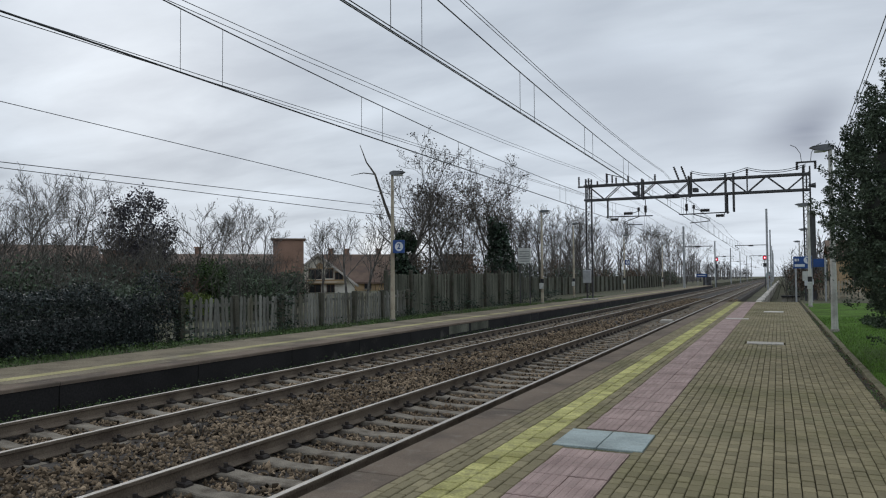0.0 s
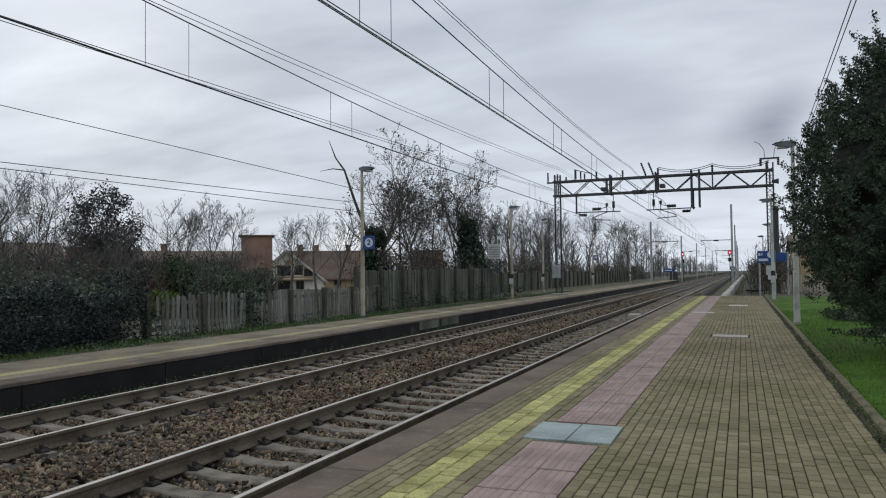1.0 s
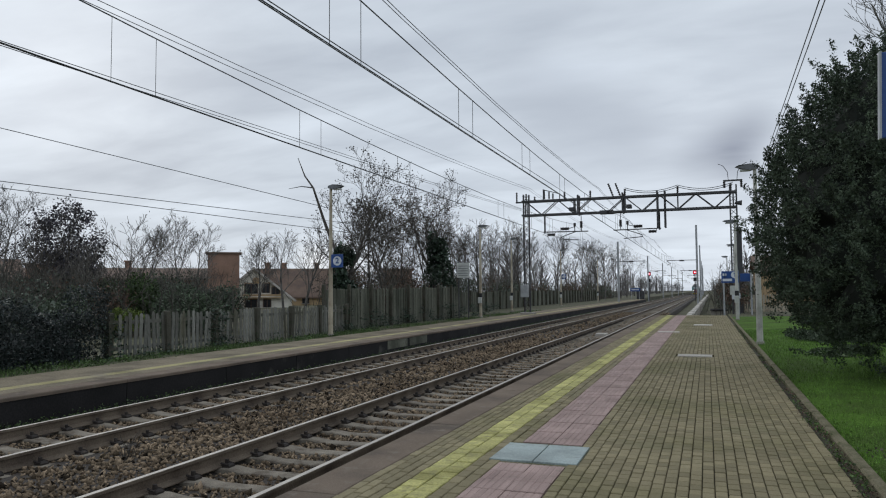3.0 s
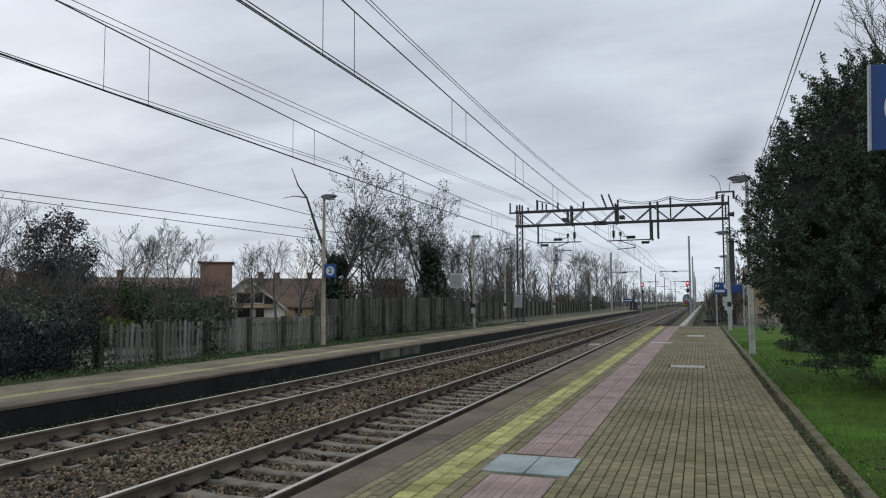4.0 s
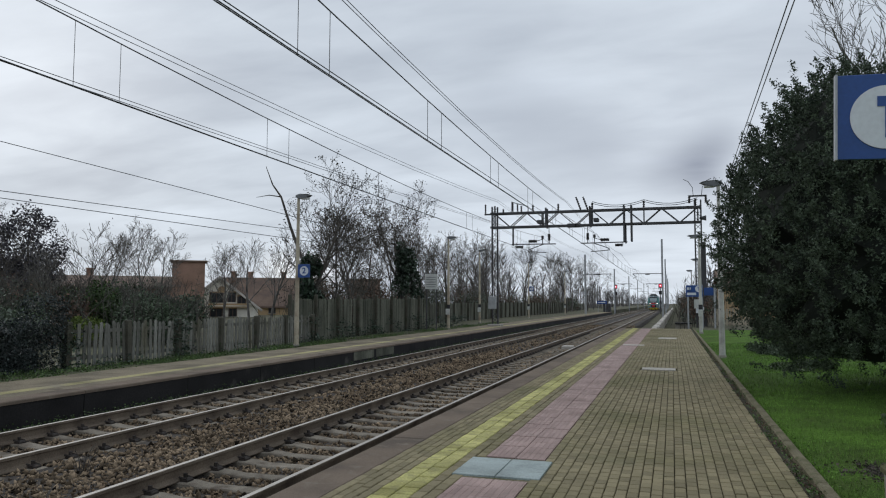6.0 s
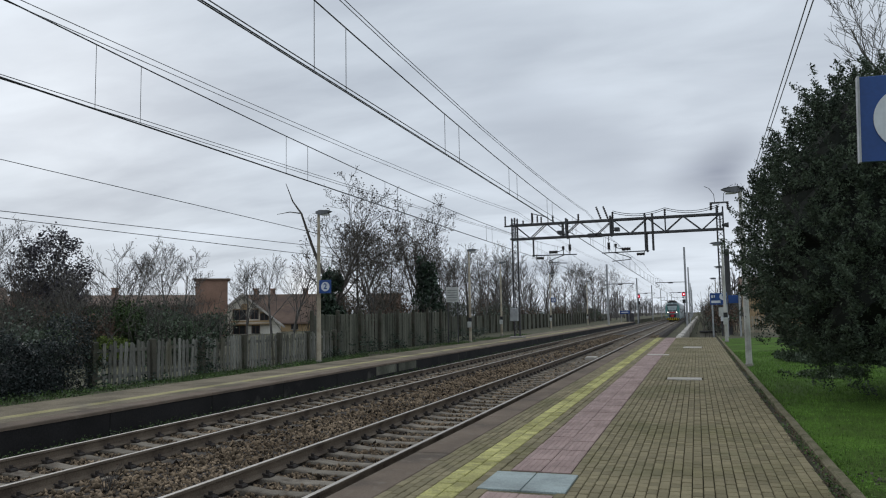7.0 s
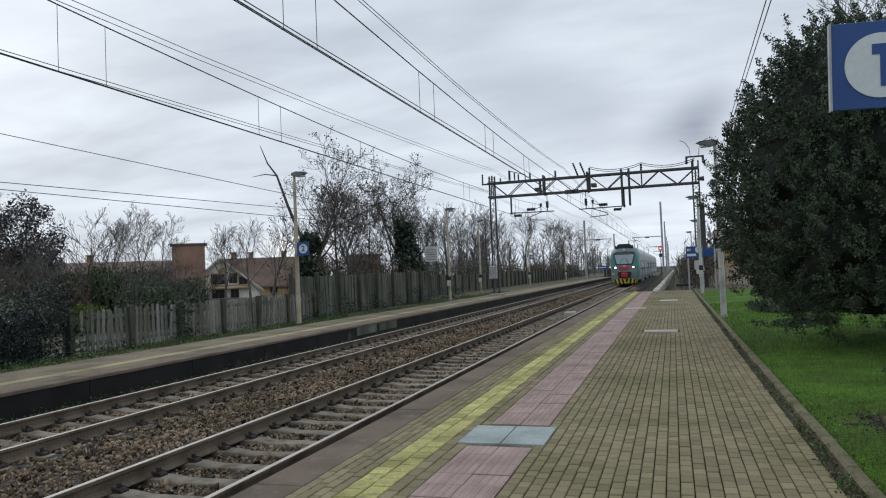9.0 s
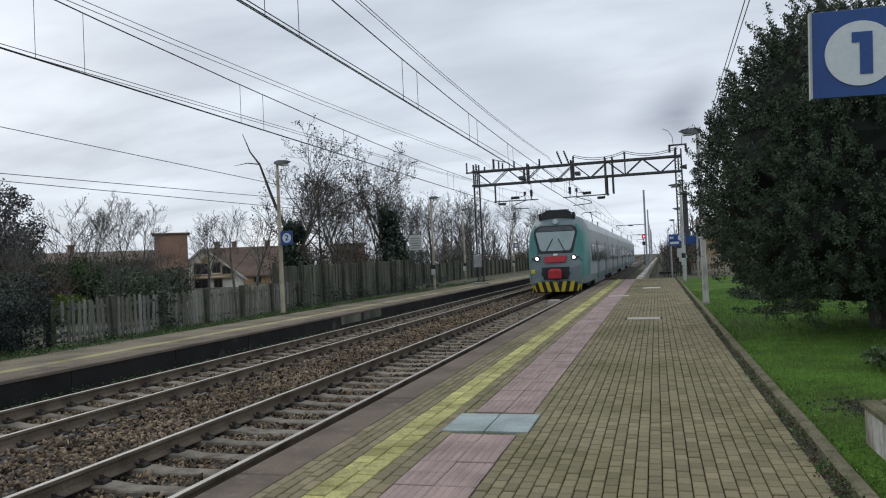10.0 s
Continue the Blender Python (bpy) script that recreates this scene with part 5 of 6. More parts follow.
# ---- houses behind the trees ----
M["plaster"] = mat("cream_plaster", (0.78, 0.75, 0.66), 0.9, 0.1, 0.6, 20, 0.2, tint=(0.55, 0.5, 0.4))
M["ochre"] = mat("ochre_plaster", (0.42, 0.30, 0.17), 0.9, 0.12, 0.6, 20, 0.2)
M["brick"] = mat("red_brick", (0.275, 0.17, 0.125), 0.9, 0.18, 0.8, 25, 0.3)
M["tile"] = mat("terracotta_roof", (0.15, 0.103, 0.078), 0.9, 0.25, 0.7, 15, 0.5, tint=(0.12, 0.085, 0.07))
M["dark_glass"] = mat("dark_window", (0.02, 0.022, 0.025), 0.15, 0.1)
M["shutter"] = mat("brown_shutter", (0.085, 0.055, 0.04), 0.7, 0.15)


def house(label, x, y, w, d, h, roof, turn, wall, windows, chimneys=(), flat=False):
    """A house with a gable roof: w along its ridge, d across."""
    t = thing("house", label, "house", at=pose(x, y, -0.3, 0, 0, turn))
    part("wall", Geo().box(-w / 2, -d / 2, 0, w / 2, d / 2, h).add([(-w / 2, -d / 2, h), (-w / 2, d / 2, h), (-w / 2, 0, h + roof), (w / 2, -d / 2, h), (w / 2, d / 2, h), (w / 2, 0, h + roof)],
                                                                   [(0, 1, 2), (3, 5, 4)]), M[wall], t)
    g = Geo()
    if flat:
        g.block(-w / 2 - 0.25, -d / 2 - 0.25, h, w / 2 + 0.25, d / 2 + 0.25, h + 0.16, 0.04)
    else:
        for s in (-1, 1):
            a = [(-w / 2 - 0.4, s * (d / 2 + 0.5), h - roof * 0.5 / (d / 2)), (w / 2 + 0.4, s * (d / 2 + 0.5), h - roof * 0.5 / (d / 2)), (w / 2 + 0.4, 0, h + roof), (-w / 2 - 0.4, 0, h + roof)]
            g.add([(p[0], p[1], p[2] + o) for o in (0.02, 0.22) for p in a], [(0, 1, 2, 3), (7, 6, 5, 4), (0, 4, 5, 1), (1, 5, 6, 2), (2, 6, 7, 3), (3, 7, 4, 0)])
    part("roof", g, M["tile"], t)
    for face, u, z, ww, hh in windows:
        m = {"n": pose(u, d / 2, z, 0, 0, 180), "e": pose(w / 2, u, z, 0, 0, 90), "s": pose(u, -d / 2, z), "w": pose(-w / 2, u, z, 0, 0, -90)}[face]
        win = part("window", Geo().box(-ww / 2, -0.03, -hh / 2, ww / 2, 0.02, hh / 2, m=m), M["dark_glass"], t)
        g = Geo()
        for b in ((-ww / 2 - 0.08, -hh / 2, -ww / 2, hh / 2), (ww / 2, -hh / 2, ww / 2 + 0.08, hh / 2), (-ww / 2 - 0.08, hh / 2, ww / 2 + 0.08, hh / 2 + 0.1), (-0.03, -hh / 2, 0.03, hh / 2)):
            g.box(b[0], -0.06, b[1], b[2], 0.02, b[3], m=m)
        part("frame", g, M["shutter"], win)
        part("sill", Geo().box(-ww / 2 - 0.15, -0.14, -hh / 2 - 0.1, ww / 2 + 0.15, 0.02, -hh / 2, m=m), M["concrete"], win)
    for cx, cy in chimneys:
        part("chimney", Geo().block(cx - 0.35, cy - 0.3, h + 0.2, cx + 0.35, cy + 0.3, h + roof + 0.9, 0.05).block(cx - 0.45, cy - 0.4, h + roof + 0.9, cx + 0.45, cy + 0.4, h + roof + 1.05, 0.03), M["brick"], t)
    return t


def gable_house(label, x, y, turn):
    """A cream house seen at its gable, the slopes of unlike length; the gable faces -y in its own space."""
    t = thing("house", label, "house", at=pose(x, y, -0.02, 0, 0, turn))
    out = [(-2.1, -0.4), (4.3, -0.4), (4.3, 0.9), (0, 4.35), (-2.1, 2.55)]
    n, dep = len(out), 7.0
    part("wall", Geo().add([(a, d, b) for d in (0, dep) for a, b in out], [tuple(range(n)), tuple(reversed(range(n, 2 * n)))] + [(k, k + n, (k + 1) % n + n, (k + 1) % n) for k in range(n)]), M["plaster"], t)
    for a, b in (((0.0, 4.36), (-2.55, 2.18)), ((0.0, 4.36), (4.75, 0.55))):
        q = [(a[0], a[1]), (b[0], b[1]), (b[0], b[1] + 0.2), (a[0], a[1] + 0.2)]
        part("roof", Geo().add([(c, d, e) for d in (-0.45, dep + 0.4) for c, e in q], [(0, 1, 2, 3), (7, 6, 5, 4)] + [(k, k + 4, (k + 1) % 4 + 4, (k + 1) % 4) for k in range(4)]), M["tile"], t)
        part("barge_board", Geo().bar((a[0], -0.48, a[1] + 0.02), (b[0], -0.48, b[1] + 0.02), 0.06, 0.24), M["white_wall"], t)
    for u, z, ww, hh in ((-0.3, 2.05, 1.3, 1.15), (1.35, 2.1, 0.7, 1.1), (2.45, 1.75, 0.75, 0.95), (-0.3, 0.35, 1.2, 0.9), (1.5, 0.35, 0.7, 0.9)):
        win = part("window", Geo().box(u - ww / 2, -0.03, z - hh / 2, u + ww / 2, 0.02, z + hh / 2), M["dark_glass"], t)
        g = Geo()
        for c, d in ((u - ww / 2 - 0.12, u - ww / 2), (u + ww / 2, u + ww / 2 + 0.12), (u - 0.05, u + 0.05)):
            g.box(c, -0.07, z - hh / 2, d, 0.02, z + hh / 2)
        part("frame", g, M["shutter"], win)
        part("lintel", Geo().box(u - ww / 2 - 0.1, -0.06, z + hh / 2, u + ww / 2 + 0.1, 0.02, z + hh / 2 + 0.12), M["ochre"], win)
    part("balcony_rail", Geo().box(-1.2, -0.7, 1.2, 3.1, -0.62, 1.4).box(-1.2, -0.7, 0.95, 3.1, -0.01, 1.05), M["ochre"], t, "ochre balcony edge")
    part("arch_recess", Geo().disc((0.25, -0.012, 2.95), 0.42, 18, thick=0.02), M["ochre"], t, "shallow ochre arch under the gable")
    return t


gable_house("cream gabled house with brown shutters and uneven tiled roof", -49.2, 72.8, 33)
house("long low house with a brown tiled roof and chimneys", -53, 91, 13, 8, 1.5, 3.5, 30, "ochre", [("s", -4, 0.8, 0.8, 0.8), ("s", 0, 0.8, 0.8, 0.8), ("s", 4, 0.8, 0.8, 0.8)], [(-5.2, -0.6), (-3.0, 0.4), (1.5, 0.6)])
house("square red brick tower block with a flat roof", -50, 68.2, 3.3, 3.3, 6.1, 0, 36, "brick", [("e", 0.9, 3.2, 0.5, 0.5)], flat=True)
house("low brick row house with terracotta roof", -62, 64, 22, 8, 3.4, 1.1, 42, "brick", [("s", -5, 2.0, 0.9, 1.1), ("s", -1, 2.0, 0.9, 1.1), ("s", 4, 2.0, 0.9, 1.1)], [(2, 0.4)])
house("small flat-roofed brick house among bare trees", -60, 55, 4.6, 5, 4.6, 0, 46, "brick", [("s", -1.0, 3.2, 0.8, 0.9), ("s", 1.2, 3.2, 0.8, 0.9)], flat=True)
house("brown gabled house behind bare trees", -66, 46, 15, 8, 3.3, 1.7, 55, "brick", [("s", -3, 2.0, 1.0, 1.2), ("s", 3, 2.0, 1.0, 1.2)])
house("ochre gabled house behind bare trees", -64, 28, 9, 8, 3.4, 1.4, 62, "ochre", [("s", -3, 2.2, 1.0, 1.2), ("s", 2, 2.2, 1.0, 1.2)])
house("small flat-roofed brick house behind the trees", -31, 72, 3.2, 4, 4.1, 0, 24, "brick", [("s", 0, 3.0, 0.8, 0.9)], flat=True)
house("ochre station house beyond the platform end", 8.5, 78, 8, 8, 3.5, 1.4, 0, "ochre", [("s", -2, 2.0, 1.0, 1.6), ("s", 1.5, 2.0, 1.0, 1.6), ("w", 0, 2.0, 1.0, 1.6)])

# ---- the train ----
M["teal"] = mat("teal_train_paint", (0.055, 0.2, 0.185), 0.42, 0.06, 0.5, 30, 0.02)
M["grey_paint"] = mat("grey_train_paint", (0.15, 0.195, 0.205), 0.42, 0.07, 0.5, 30, 0.02)
M["silver"] = mat("silver_train_side", (0.32, 0.35, 0.355), 0.4, 0.06, 0.5, 30, 0.02)
M["roofp"] = mat("pale_train_roof", (0.42, 0.44, 0.45), 0.5, 0.1, 0.5, 20, 0.05)
M["red"] = mat("red_coupler_cover", (0.42, 0.022, 0.03), 0.5, 0.08)
M["glass"] = mat("train_window", (0.03, 0.04, 0.045), 0.08, 0.05, 1, 10, 0, spec=0.7)
# much paler than the other glass: sky reflection put into the base colour
M["screen"] = mat("windscreen", (0.27, 0.34, 0.345), 0.1, 0.06, 0.8, 8, 0, spec=0.8)
M["band"] = mat("dark_window_band", (0.075, 0.095, 0.10), 0.3, 0.06, 0.5, 30, 0.02)
M["hazard"] = mat("hazard_yellow", (0.62, 0.47, 0.04), 0.5, 0.06)
M["headlight"] = glow_mat("white_headlight", (1.0, 0.98, 0.9), 9.0)
M["under"] = mat("black_running_gear", (0.02, 0.02, 0.02), 0.8, 0.2)

TRAIN = thing("train", "teal and silver commuter train with a red coupler cover", "train")
R0 = RAIL_Z
W = 1.43


def section(w, z0, z1, shoulder=0.55, crown=0.25):
    """Half-rounded cross section of a carriage, from the sill round over the roof."""
    return [(-w * 0.97, z0), (-w, z0 + 0.35), (-w, z1 - shoulder - crown), (-w * 0.93, z1 - shoulder), (-w * 0.78, z1 - 0.22), (-w * 0.5, z1 - 0.06), (0, z1),
            (w * 0.5, z1 - 0.06), (w * 0.78, z1 - 0.22), (w * 0.93, z1 - shoulder), (w, z1 - shoulder - crown), (w, z0 + 0.35), (w * 0.97, z0)]


def skin(g, rings, slots=None, close=True):
    n = len(rings[0])
    g.add([p for r in rings for p in r], [(i * n + k, i * n + k + 1, (i + 1) * n + k + 1, (i + 1) * n + k) for i in range(len(rings) - 1) for k in range(n - 1)])
    if close:
        g.f += [tuple(range(len(g.v) - n, len(g.v)))]
        g.s += [0]
    return g


# nose: the front is at y = 0 and the train stretches towards +y; heights above the rail
ZS, ZR = 0.55, 4.08
rings = []
for y, w, dz, lift in ((0.0, 0.80, 0.9, 0.0), (0.12, 0.90, 0.62, 0.0), (0.45, 0.965, 0.36, 0), (1.0, 0.99, 0.16, 0), (1.9, 1.0, 0.0, 0), (3.0, 1.0, 0.0, 0)):
    s = section(W * w, ZS, ZR - dz, 0.55 + 0.3 * dz, 0.25 + 0.5 * dz)
    rings.append([(x, y + 0.22 * max(0, (z - 1.5)) * (1 - min(y / 1.9, 1)) * 1.35, z) for x, z in s])
g = Geo()
g.add(rings[0], [tuple(range(len(rings[0])))])
g.s = [0]
skin(g, rings, close=False)
nose = smooth(part("nose", g, [M["teal"], M["grey_paint"]], TRAIN, "rounded teal and grey cab front"))
for p in nose.data.polygons:
    z = sum(nose.data.vertices[i].co.z for i in p.vertices) / len(p.vertices)
    x = sum(abs(nose.data.vertices[i].co.x) for i in p.vertices) / len(p.vertices)
    p.material_index = 0 if x > 0.95 and 1.3 < z < 3.2 and len(p.vertices) == 4 else 1


def front_y(z, x=0.0):
    return 0.22 * max(0, z - 1.5) * 1.35 - 0.035 + 0.10 * (abs(x) / 1.1) ** 2


def plate(g, corners, inset=0.0, thick=0.05):
    """A flat panel laid on the sloping front, from x and z."""
    n = len(corners)
    g.add([(x, front_y(z) - inset, z) for x, z in corners] + [(x, front_y(z) - inset + thick, z) for x, z in corners],
          [tuple(range(n))[::-1], tuple(range(n, 2 * n))] + [(k, (k + 1) % n, (k + 1) % n + n, k + n) for k in range(n)])
    return g


part("windscreen_surround", plate(Geo(), [(-0.72, 2.08), (0.72, 2.08), (0.86, 2.2), (1.06, 3.12), (1.03, 3.32), (0.8, 3.46), (-0.8, 3.46), (-1.03, 3.32), (-1.06, 3.12), (-0.86, 2.2)], 0.0), M["black"], TRAIN, "black windscreen surround")
part("windscreen", plate(Geo(), [(-0.66, 2.2), (0.66, 2.2), (0.76, 2.3), (0.97, 3.08), (0.95, 3.15), (-0.95, 3.15), (-0.97, 3.08), (-0.76, 2.3)], 0.02), M["screen"], TRAIN, "large sloping windscreen, its pale colour standing in for reflected sky")
part("visor", plate(Geo(), [(-0.94, 3.18), (0.94, 3.18), (0.78, 3.4), (-0.78, 3.4)], 0.03), M["glass"], TRAIN, "dark destination panel")
for s_ in (-0.45, 0.45):
    part("wiper", Geo().bar((s_, front_y(2.2) - 0.05, 2.2), (s_ * 0.3, front_y(2.8) - 0.05, 2.8), 0.03), M["black"], TRAIN)
part("front_mask", plate(Geo(), [(-1.18, 0.64), (1.18, 0.64), (1.28, 1.5), (1.05, 1.98), (0.75, 2.06), (-0.75, 2.06), (-1.05, 1.98), (-1.28, 1.5)], 0.03, 0.12), M["grey_paint"], TRAIN, "grey lower cab mask")
part("red_panel", plate(Geo(), [(-0.5, 1.64), (0.5, 1.64), (0.56, 1.93), (-0.56, 1.93)], 0.07), M["red"], TRAIN, "red panel between the headlights")
part("emblem", plate(Geo(), [(-0.1, 1.96), (0.1, 1.96), (0.12, 2.06), (-0.12, 2.06)], 0.05), M["white"], TRAIN)
part("emblem", Geo().disc((0, front_y(3.66) - 0.02, 3.66), 0.12, 16, thick=0.3), M["white"], TRAIN, "round pale emblem on the roof edge")
for s in (-1, 1):
    # teal cheek sweeping down beside the windscreen
    g, rows = Geo(), 9
    for i in range(rows + 1):
        z = 1.75 + 1.75 * i / rows
        x0 = float(np.interp(z, [1.75, 2.1, 2.3, 3.1, 3.5], [1.1, 0.86, 0.9, 1.09, 0.95]))
        x1 = float(np.interp(z, [1.75, 2.4, 3.1, 3.5], [1.34, 1.34, 1.28, 1.08]))
        g.v += [(s * (x0 + (x1 - x0) * u), front_y(z) - 0.012 + 0.2 * u ** 2.5, z) for u in (0, 0.35, 0.7, 1.0)]
    g.f = [(i * 4 + k, i * 4 + k + 1, i * 4 + k + 5, i * 4 + k + 4) for i in range(rows) for k in range(3)]
    g.s = [0] * len(g.f)
    smooth(part("cheek", g, M["teal"], TRAIN, "bright teal cheek beside the windscreen"))
    part("headlight_pod", Geo().tube([(s * 0.9, 0.2, 1.84), (s * 0.9, -0.02, 1.84)], [0.17, 0.13], 14), M["black"], TRAIN)
    part("headlight", Geo().tube([(s * 0.9, 0.1, 1.84), (s * 0.9, -0.05, 1.84)], [0.07, 0.06], 14), M["headlight"], TRAIN, "lit white headlight")
    part("side_lamp", Geo().tube([(s * 1.1, 0.2, 1.84), (s * 1.1, 0.0, 1.84)], [0.09, 0.07], 12), M["glass"], TRAIN)
    part("tail_lamp", Geo().block(s * 1.12 - 0.1, -0.06, 1.12, s * 1.12 + 0.1, 0.2, 1.3, 0.02), M["hazard"], TRAIN)
    part("buffer_beam", Geo().tube([(s * 0.48, 0.1, 1.1), (s * 0.48, -0.16, 1.1)], [0.17, 0.21], 12), M["black"], TRAIN)
    part("horn_light", Geo().tube([(s * 0.85, 1.35, 3.7), (s * 0.85, 1.28, 4.12)], 0.07, 8), M["black"], TRAIN)
    # side cab window
    part("cab_window", Geo().add([(s * (W - 0.03), 1.0, 2.2), (s * (W + 0.008), 2.2, 2.2), (s * (W - 0.06), 2.2, 3.1), (s * (W - 0.17), 1.5, 3.1)], [(0, 1, 2, 3)]), M["glass"], TRAIN)
part("coupler_recess", plate(Geo(), [(-0.6, 0.8), (0.6, 0.8), (0.68, 1.4), (-0.68, 1.4)], 0.05), M["black"], TRAIN)
part("coupler_cover", Geo().block(-0.31, -0.55, 0.86, 0.31, 0.1, 1.32, 0.1), M["red"], TRAIN, "red coupler cover")
part("roof_fairing", Geo().loft([(-0.85, ZR - 0.3), (-0.7, ZR + 0.06), (-0.5, ZR + 0.2), (0.5, ZR + 0.2), (0.7, ZR + 0.06), (0.85, ZR - 0.3)], [1.2, 1.6, 3.6]), M["black"], TRAIN, "dark roof fairing above the cab")
# hazard-striped plough
g = Geo()
n = 13
arc = [(-1.22 + 2.44 * i / n, -0.22 + 0.34 * (abs(-1 + 2 * i / n)) ** 2.2) for i in range(n + 1)]
for i in range(n):
    (xa, ya), (xb, yb) = arc[i], arc[i + 1]
    k = 0.16 * (1 if i < n / 2 else -1)
    g.add([(xa + k * 0.4, ya + 0.05, 0.2), (xb + k * 0.4, yb + 0.05, 0.2), (xb - k * 0.4, yb, 0.7), (xa - k * 0.4, ya, 0.7)], [(0, 1, 2, 3)], i % 2)
part("plough", g, [M["hazard"], M["black"]], TRAIN, "yellow and black striped snow plough")
part("plough_back", Geo().block(-1.15, 0.1, 0.15, 1.15, 0.6, 0.66, 0.05), M["under"], TRAIN)


def carriage(y0, length, cab):
    c = part("carriage", skin(Geo(), [[(x, y, z) for x, z in section(W, ZS, ZR)] for y in (y0, y0 + length)]), M["silver"], TRAIN, "silver carriage body")
    n = len(section(W, ZS, ZR)) - 1
    c.data.materials.append(M["roofp"]); c.data.materials.append(M["grey_paint"])
    for p in c.data.polygons:
        if p.index < n:
            p.material_index = 1 if 3 <= p.index <= 8 else (2 if p.index in (0, n - 1) else 0)
    if not cab:
        part("gangway", Geo().box(-1.2, y0 - 0.3, ZS + 0.1, 1.2, y0 - 0.004, ZR - 0.5), M["under"], c)
    for s in (-1, 1):
        x = s * (W + 0.006)
        part("window_band", Geo().box(min(x, x - s * 0.02), y0 + 0.8, 1.55, max(x, x - s * 0.02), y0 + length - 0.8, 2.6), M["band"], c, "dark grey window band")
        y = y0 + 1.2
        k = 0
        while y < y0 + length - 2:
            xx = s * (W + 0.012)
            if k % 4 == 2:
                part("door", Geo().block(-0.7, -0.02, 0, 0.7, 0.02, 2.15, 0.0, m=Matrix.Translation((xx, y + 0.7, ZS + 0.05)) @ pose(0, 0, 0, 0, 0, 90)), M["grey_paint"], c, "grey sliding door")
                for dy in (0.32, 1.08):
                    part("door_window", Geo().box(min(xx, xx + s * 0.03), y + dy - 0.2, 1.5, max(xx, xx + s * 0.03), y + dy + 0.2, 2.5), M["glass"], c)
            else:
                part("window", Geo().box(min(xx, xx - s * 0.02), y, 1.65, max(xx, xx - s * 0.02), y + 1.35, 2.5), M["glass"], c)
            y += 1.75
            k += 1
        part("skirt", Geo().box(min(s * 1.3, s * 1.36), y0 + 3.5, 0.3, max(s * 1.3, s * 1.36), y0 + length - 3.5, ZS + 0.05), M["grey_paint"], c)
    for by in (2.0, length - 2.0):
        b = part("bogie", Geo().box(-1.15, y0 + by - 1.4, 0.3, 1.15, y0 + by + 1.4, 0.62), M["under"], TRAIN)
        for dy in (-1.0, 1.0):
            for s in (-1, 1):
                part("wheel", Geo().tube([(s * 0.70, y0 + by + dy, 0.42), (s * 0.84, y0 + by + dy, 0.42)], 0.42, 20), M["under"], b)
    return c


for k in range(5):
    carriage(1.9 + k * 16.6 if k else 3.0, 16.3 if k else 15.2, k == 0)
# pantograph on the second carriage
pan = part("pantograph", Geo().bar((-0.5, 22.0, ZR), (0.5, 22.0, ZR + 0.1), 0.12), M["under"], TRAIN)
part("lower_arm", Geo().tube([(0, 22.0, ZR + 0.05), (0, 23.6, ZR + 0.65)], 0.04, 6), M["iron"], pan)
part("upper_arm", Geo().tube([(0, 23.6, ZR + 0.65), (0, 22.2, ZR + 1.18)], 0.03, 6), M["iron"], pan)
part("collector_head", Geo().tube([(-0.75, 22.2, ZR + 1.02), (-0.5, 22.2, ZR + 1.2), (0.5, 22.2, ZR + 1.2), (0.75, 22.2, ZR + 1.02)], 0.03, 6), M["iron"], pan)


# ---- grass, weeds and small plants ----
def blades(name, label, x, y, z, size, material, parent=None):
    pos = np.stack([x, y, z], -1)
    n = len(pos)
    rng = np.random.default_rng(len(name) + n)
    me = cloud_mesh(name, pos, np.stack([size * 0.9, size * 0.9, size], -1), *BLADE, M[material], rng, turn="flat")
    return tagged(new(name, me), label, "grass", kind="stuff")


rng = np.random.default_rng(31)
n = 230000
y = 4.3 + 26 * rng.uniform(size=n) ** 1.45
x = 1.265 + (1.5 + y * 0.34) * rng.uniform(size=n)
patch = np.sin(x * 2.1 + np.sin(y * 1.3)) + np.sin(y * 0.9 + 1.7 * np.sin(x * 1.1))
keep = rng.uniform(size=n) < np.clip(0.85 + 0.25 * patch, 0.3, 1)
keep &= ~(((x - 1.75) ** 2 / 0.1 + (y - 7.75) ** 2 / 0.22 < 1) & (rng.uniform(size=n) < 0.85))
keep &= ~((x > 1.5) & (x < 2.5) & (y > 4.9) & (y < 6.5))
x, y = x[keep], y[keep]
blades("lawn_grass", "short bright green winter lawn", x, y, np.interp(x, [1.08, 1.3, 4, 14], [-0.06, -0.03, 0.02, 0.05]) - 0.01, rng.uniform(0.02, 0.05, len(x)) * np.interp(y, [4, 12, 30], [1.05, 1.5, 2.2]), "blade")
n = 26000
y = rng.uniform(2, 60, n)
x = -12.75 - 1.35 * rng.uniform(size=n) ** 1.3
keep = rng.uniform(size=n) < np.clip(0.55 + 0.5 * np.sin(y * 0.8 + np.sin(y * 2.7)), 0.1, 1)
x, y = x[keep], y[keep]
blades("verge_grass", "rough green grass along the back of the far platform", x, y, np.full(len(x), -0.115), rng.uniform(0.05, 0.16, len(x)), "verge")


def weeds(name, label, spots, per, size, spread, material="weed"):
    rng = np.random.default_rng(len(spots) * 7 + per)
    c = np.repeat(np.asarray(spots, float), per, 0)
    pos = c + rng.normal(size=c.shape) * spread
    pos[:, 2] = np.maximum(pos[:, 2], c[:, 2])
    return tagged(new(name, cloud_mesh(name, pos, rng.uniform(0.6, 1.4, len(pos)) * size, *LEAF, M[material], rng)), label, "weeds", kind="stuff")


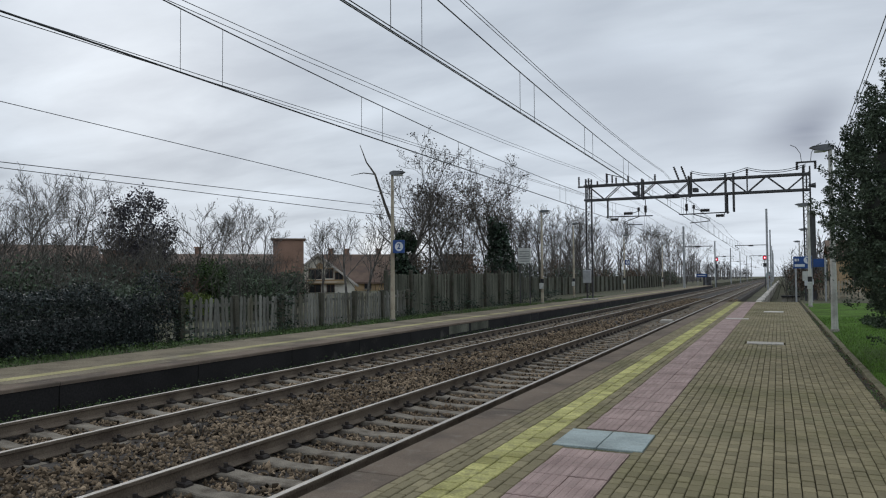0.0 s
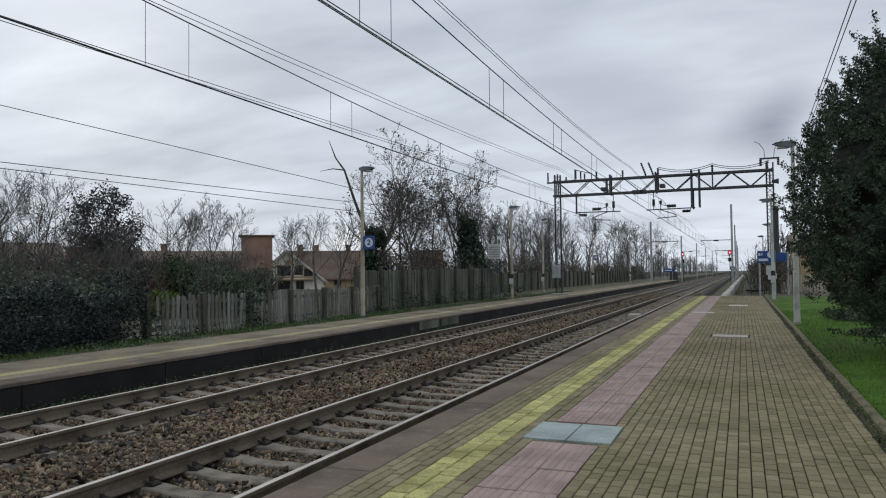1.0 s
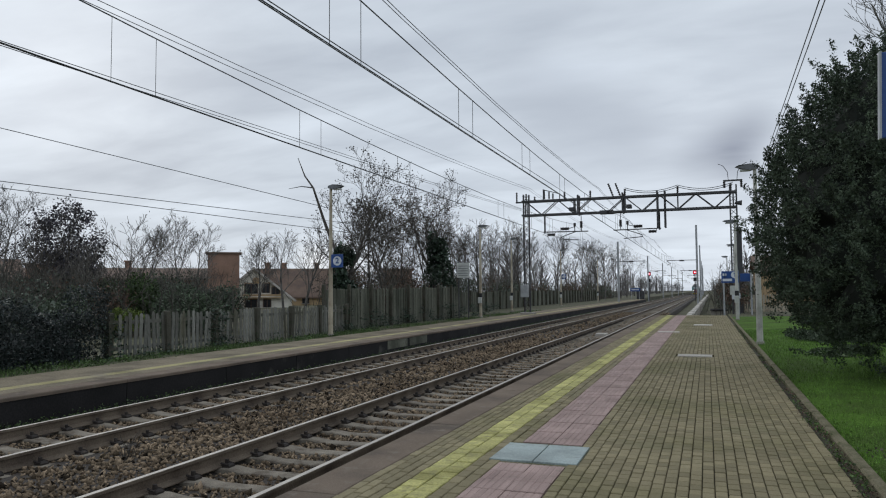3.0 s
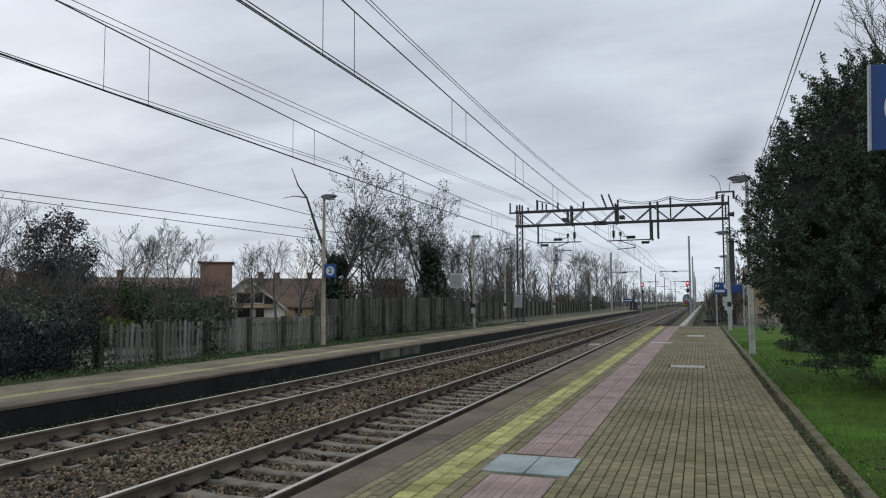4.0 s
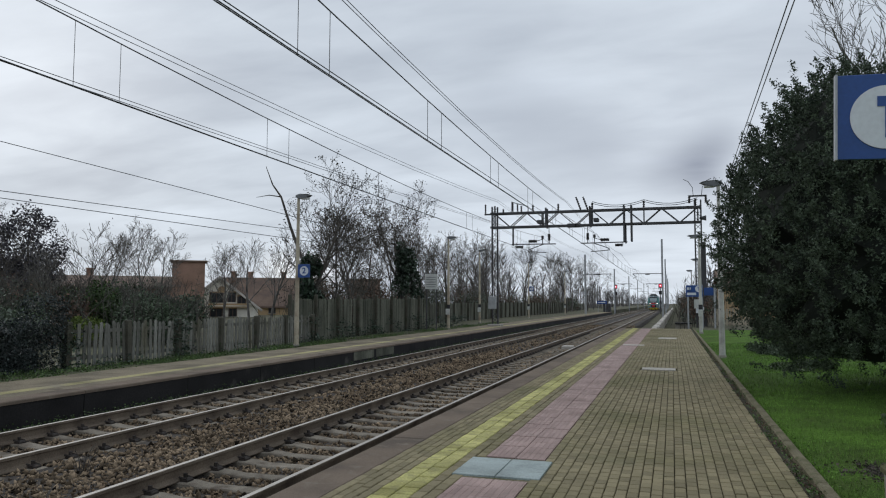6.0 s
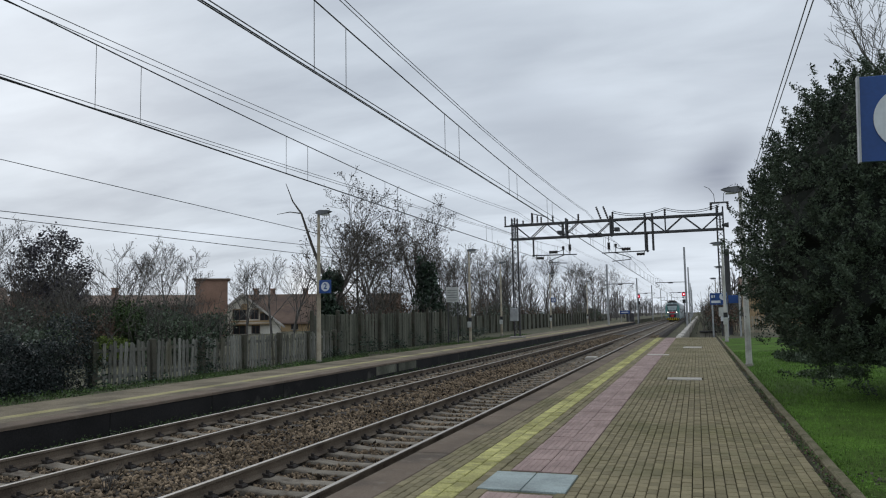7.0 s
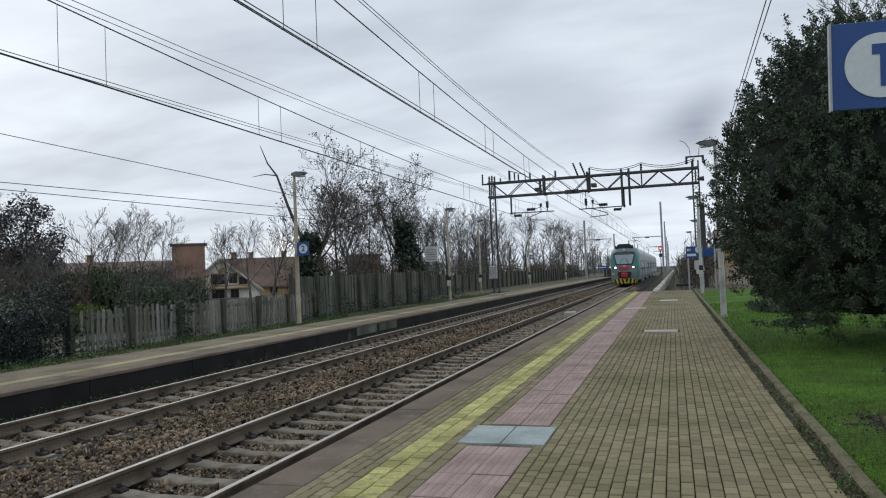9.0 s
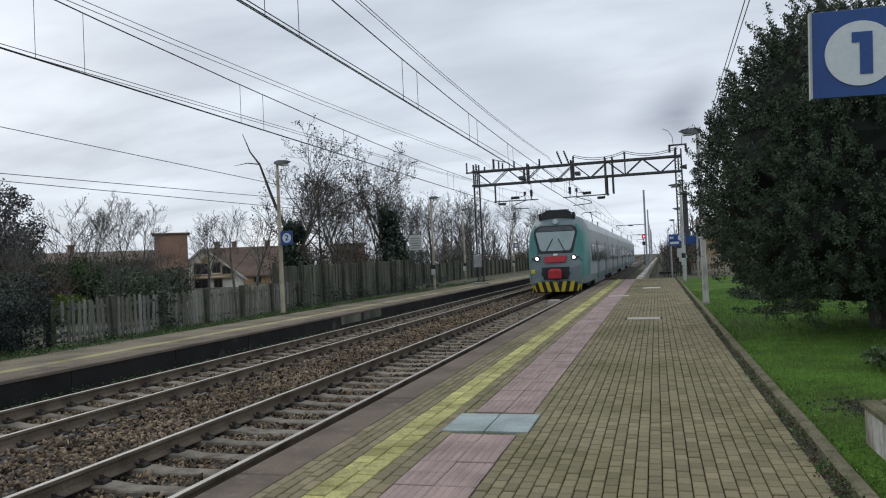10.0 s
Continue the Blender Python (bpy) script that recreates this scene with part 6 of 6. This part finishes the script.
rnd = random.Random(8)
weeds("wall_weeds", "low green weeds at the foot of the far platform wall", [(-10.05 + 0.5 * rnd.random() ** 1.5, 3 + 67 * rnd.random() ** 1.3, -0.56 + rnd.uniform(0, 0.04)) for _ in range(1300)], 18, 0.042, (0.08, 0.2, 0.055), "weed")
weeds("fence_weeds", "green weeds and ivy along the foot of the picket fence", [(-13.75 + rnd.uniform(-0.15, 0.2), 8 + rnd.random() * 22, -0.17 + 0.12 * rnd.random() ** 2) for _ in range(260)], 26, 0.05, (0.1, 0.16, 0.07), "weed")
weeds("verge_clumps", "bright green weed clumps at the back of the far platform", [(-13.2 + rnd.uniform(-0.45, 0.35), 3 + 26 * rnd.random(), -0.1) for _ in range(130)], 34, 0.06, (0.16, 0.2, 0.05), "verge")
weeds("kerb_weeds", "weeds and moss in the joint along the kerb", [(1.1 + rnd.uniform(-0.07, 0.03), 4.2 + 30 * rnd.random() ** 1.6, -0.004) for _ in range(170)], 14, 0.024, (0.03, 0.08, 0.012), "verge")
weeds("joint_litter", "withered brown stalks and leaves along the kerb", [(1.1 + rnd.uniform(-0.07, 0.04), 4.2 + 30 * rnd.random() ** 1.6, -0.004) for _ in range(170)], 12, 0.022, (0.03, 0.08, 0.008), "russet")
weeds("fence_ivy", "ivy creeping up the fences", [(-13.9 + rnd.uniform(-0.05, 0.1), 14 + rnd.random() * 14, -0.2 + 0.3 * rnd.random() ** 2) for _ in range(32)] + [(-13.95, y + rnd.uniform(-0.15, 0.15), -0.2 + 1.1 * rnd.random()) for y in (14.5, 18.75, 18.75, 27.2) for _ in range(12)]
      + [(-15.0 + rnd.uniform(-0.1, 0.25), 28 + rnd.random() * 26, -0.25 + 0.9 * rnd.random() ** 2.2) for _ in range(170)], 30, 0.075, (0.09, 0.2, 0.13), "ivy")
weeds("ballast_sprigs", "dry sprigs growing between the tracks", [(-6.9 + rnd.uniform(-0.3, 0.3), rnd.uniform(5, 30), -0.58) for _ in range(16)], 22, 0.03, (0.07, 0.07, 0.13), "russet")
shrub("juniper", "low spreading dark juniper on the lawn", (2.9, 19.5, 0.04), (0.7, 1.6, 0.14), 7000, 0.055, "weed", 501, False)
shrub("juniper", "low spreading dark juniper on the lawn", (3.2, 25.0, 0.12), (1.2, 2.2, 0.25), 6000, 0.07, "olive", 502, False)
weeds("soil_patch", "bare trodden earth and dead leaves in the lawn", [(1.75 + rnd.gauss(0, 0.14), 7.75 + rnd.gauss(0, 0.22), -0.015) for _ in range(40)], 12, 0.03, (0.05, 0.07, 0.004), "dry")
weeds("broad_weeds", "broad-leaved weeds along the lawn edge", [(1.2 + 0.35 * rnd.random() ** 2, 4.6 + 9 * rnd.random(), -0.03) for _ in range(60)], 9, 0.026, (0.05, 0.07, 0.015), "blade")
shrub("juniper", "low spreading dark juniper beside the concrete planter", (2.95, 9.6, 0.14), (0.65, 0.8, 0.22), 2600, 0.075, "weed", 503, False)

sprig = Geo()
rnd = random.Random(12)
for k in range(16):
    a, l = rnd.uniform(0, 6.28), rnd.uniform(0.12, 0.4)
    b = Vector(((-6.75) + rnd.gauss(0, 0.03), (7.34) + rnd.gauss(0, 0.03), -0.55))
    sprig.tube([b, b + Vector((math.cos(a) * l * 0.15, math.sin(a) * l * 0.15, l * 0.6)), b + Vector((math.cos(a) * l * 0.4, math.sin(a) * l * 0.4, l))], [0.005, 0.004, 0.002], 3, cap=False)
tagged(part("dry_sprig", sprig, M["bark"]), "dry dark sprig standing in the ballast", "weed")


# ---- what moves ----
def motions():
    run = [(0.0, 458), (3.0, 331), (4.5, 266), (5.5, 222), (7.0, 160), (7.5, 139), (8.0, 118.5), (8.5, 98), (9.0, 77.3), (9.5, 56.0), (10.0, 36.3)]
    walk(TRAIN, [(t, pose(TRACK_1, y, RAIL_Z)) for t, y in run])


motions()
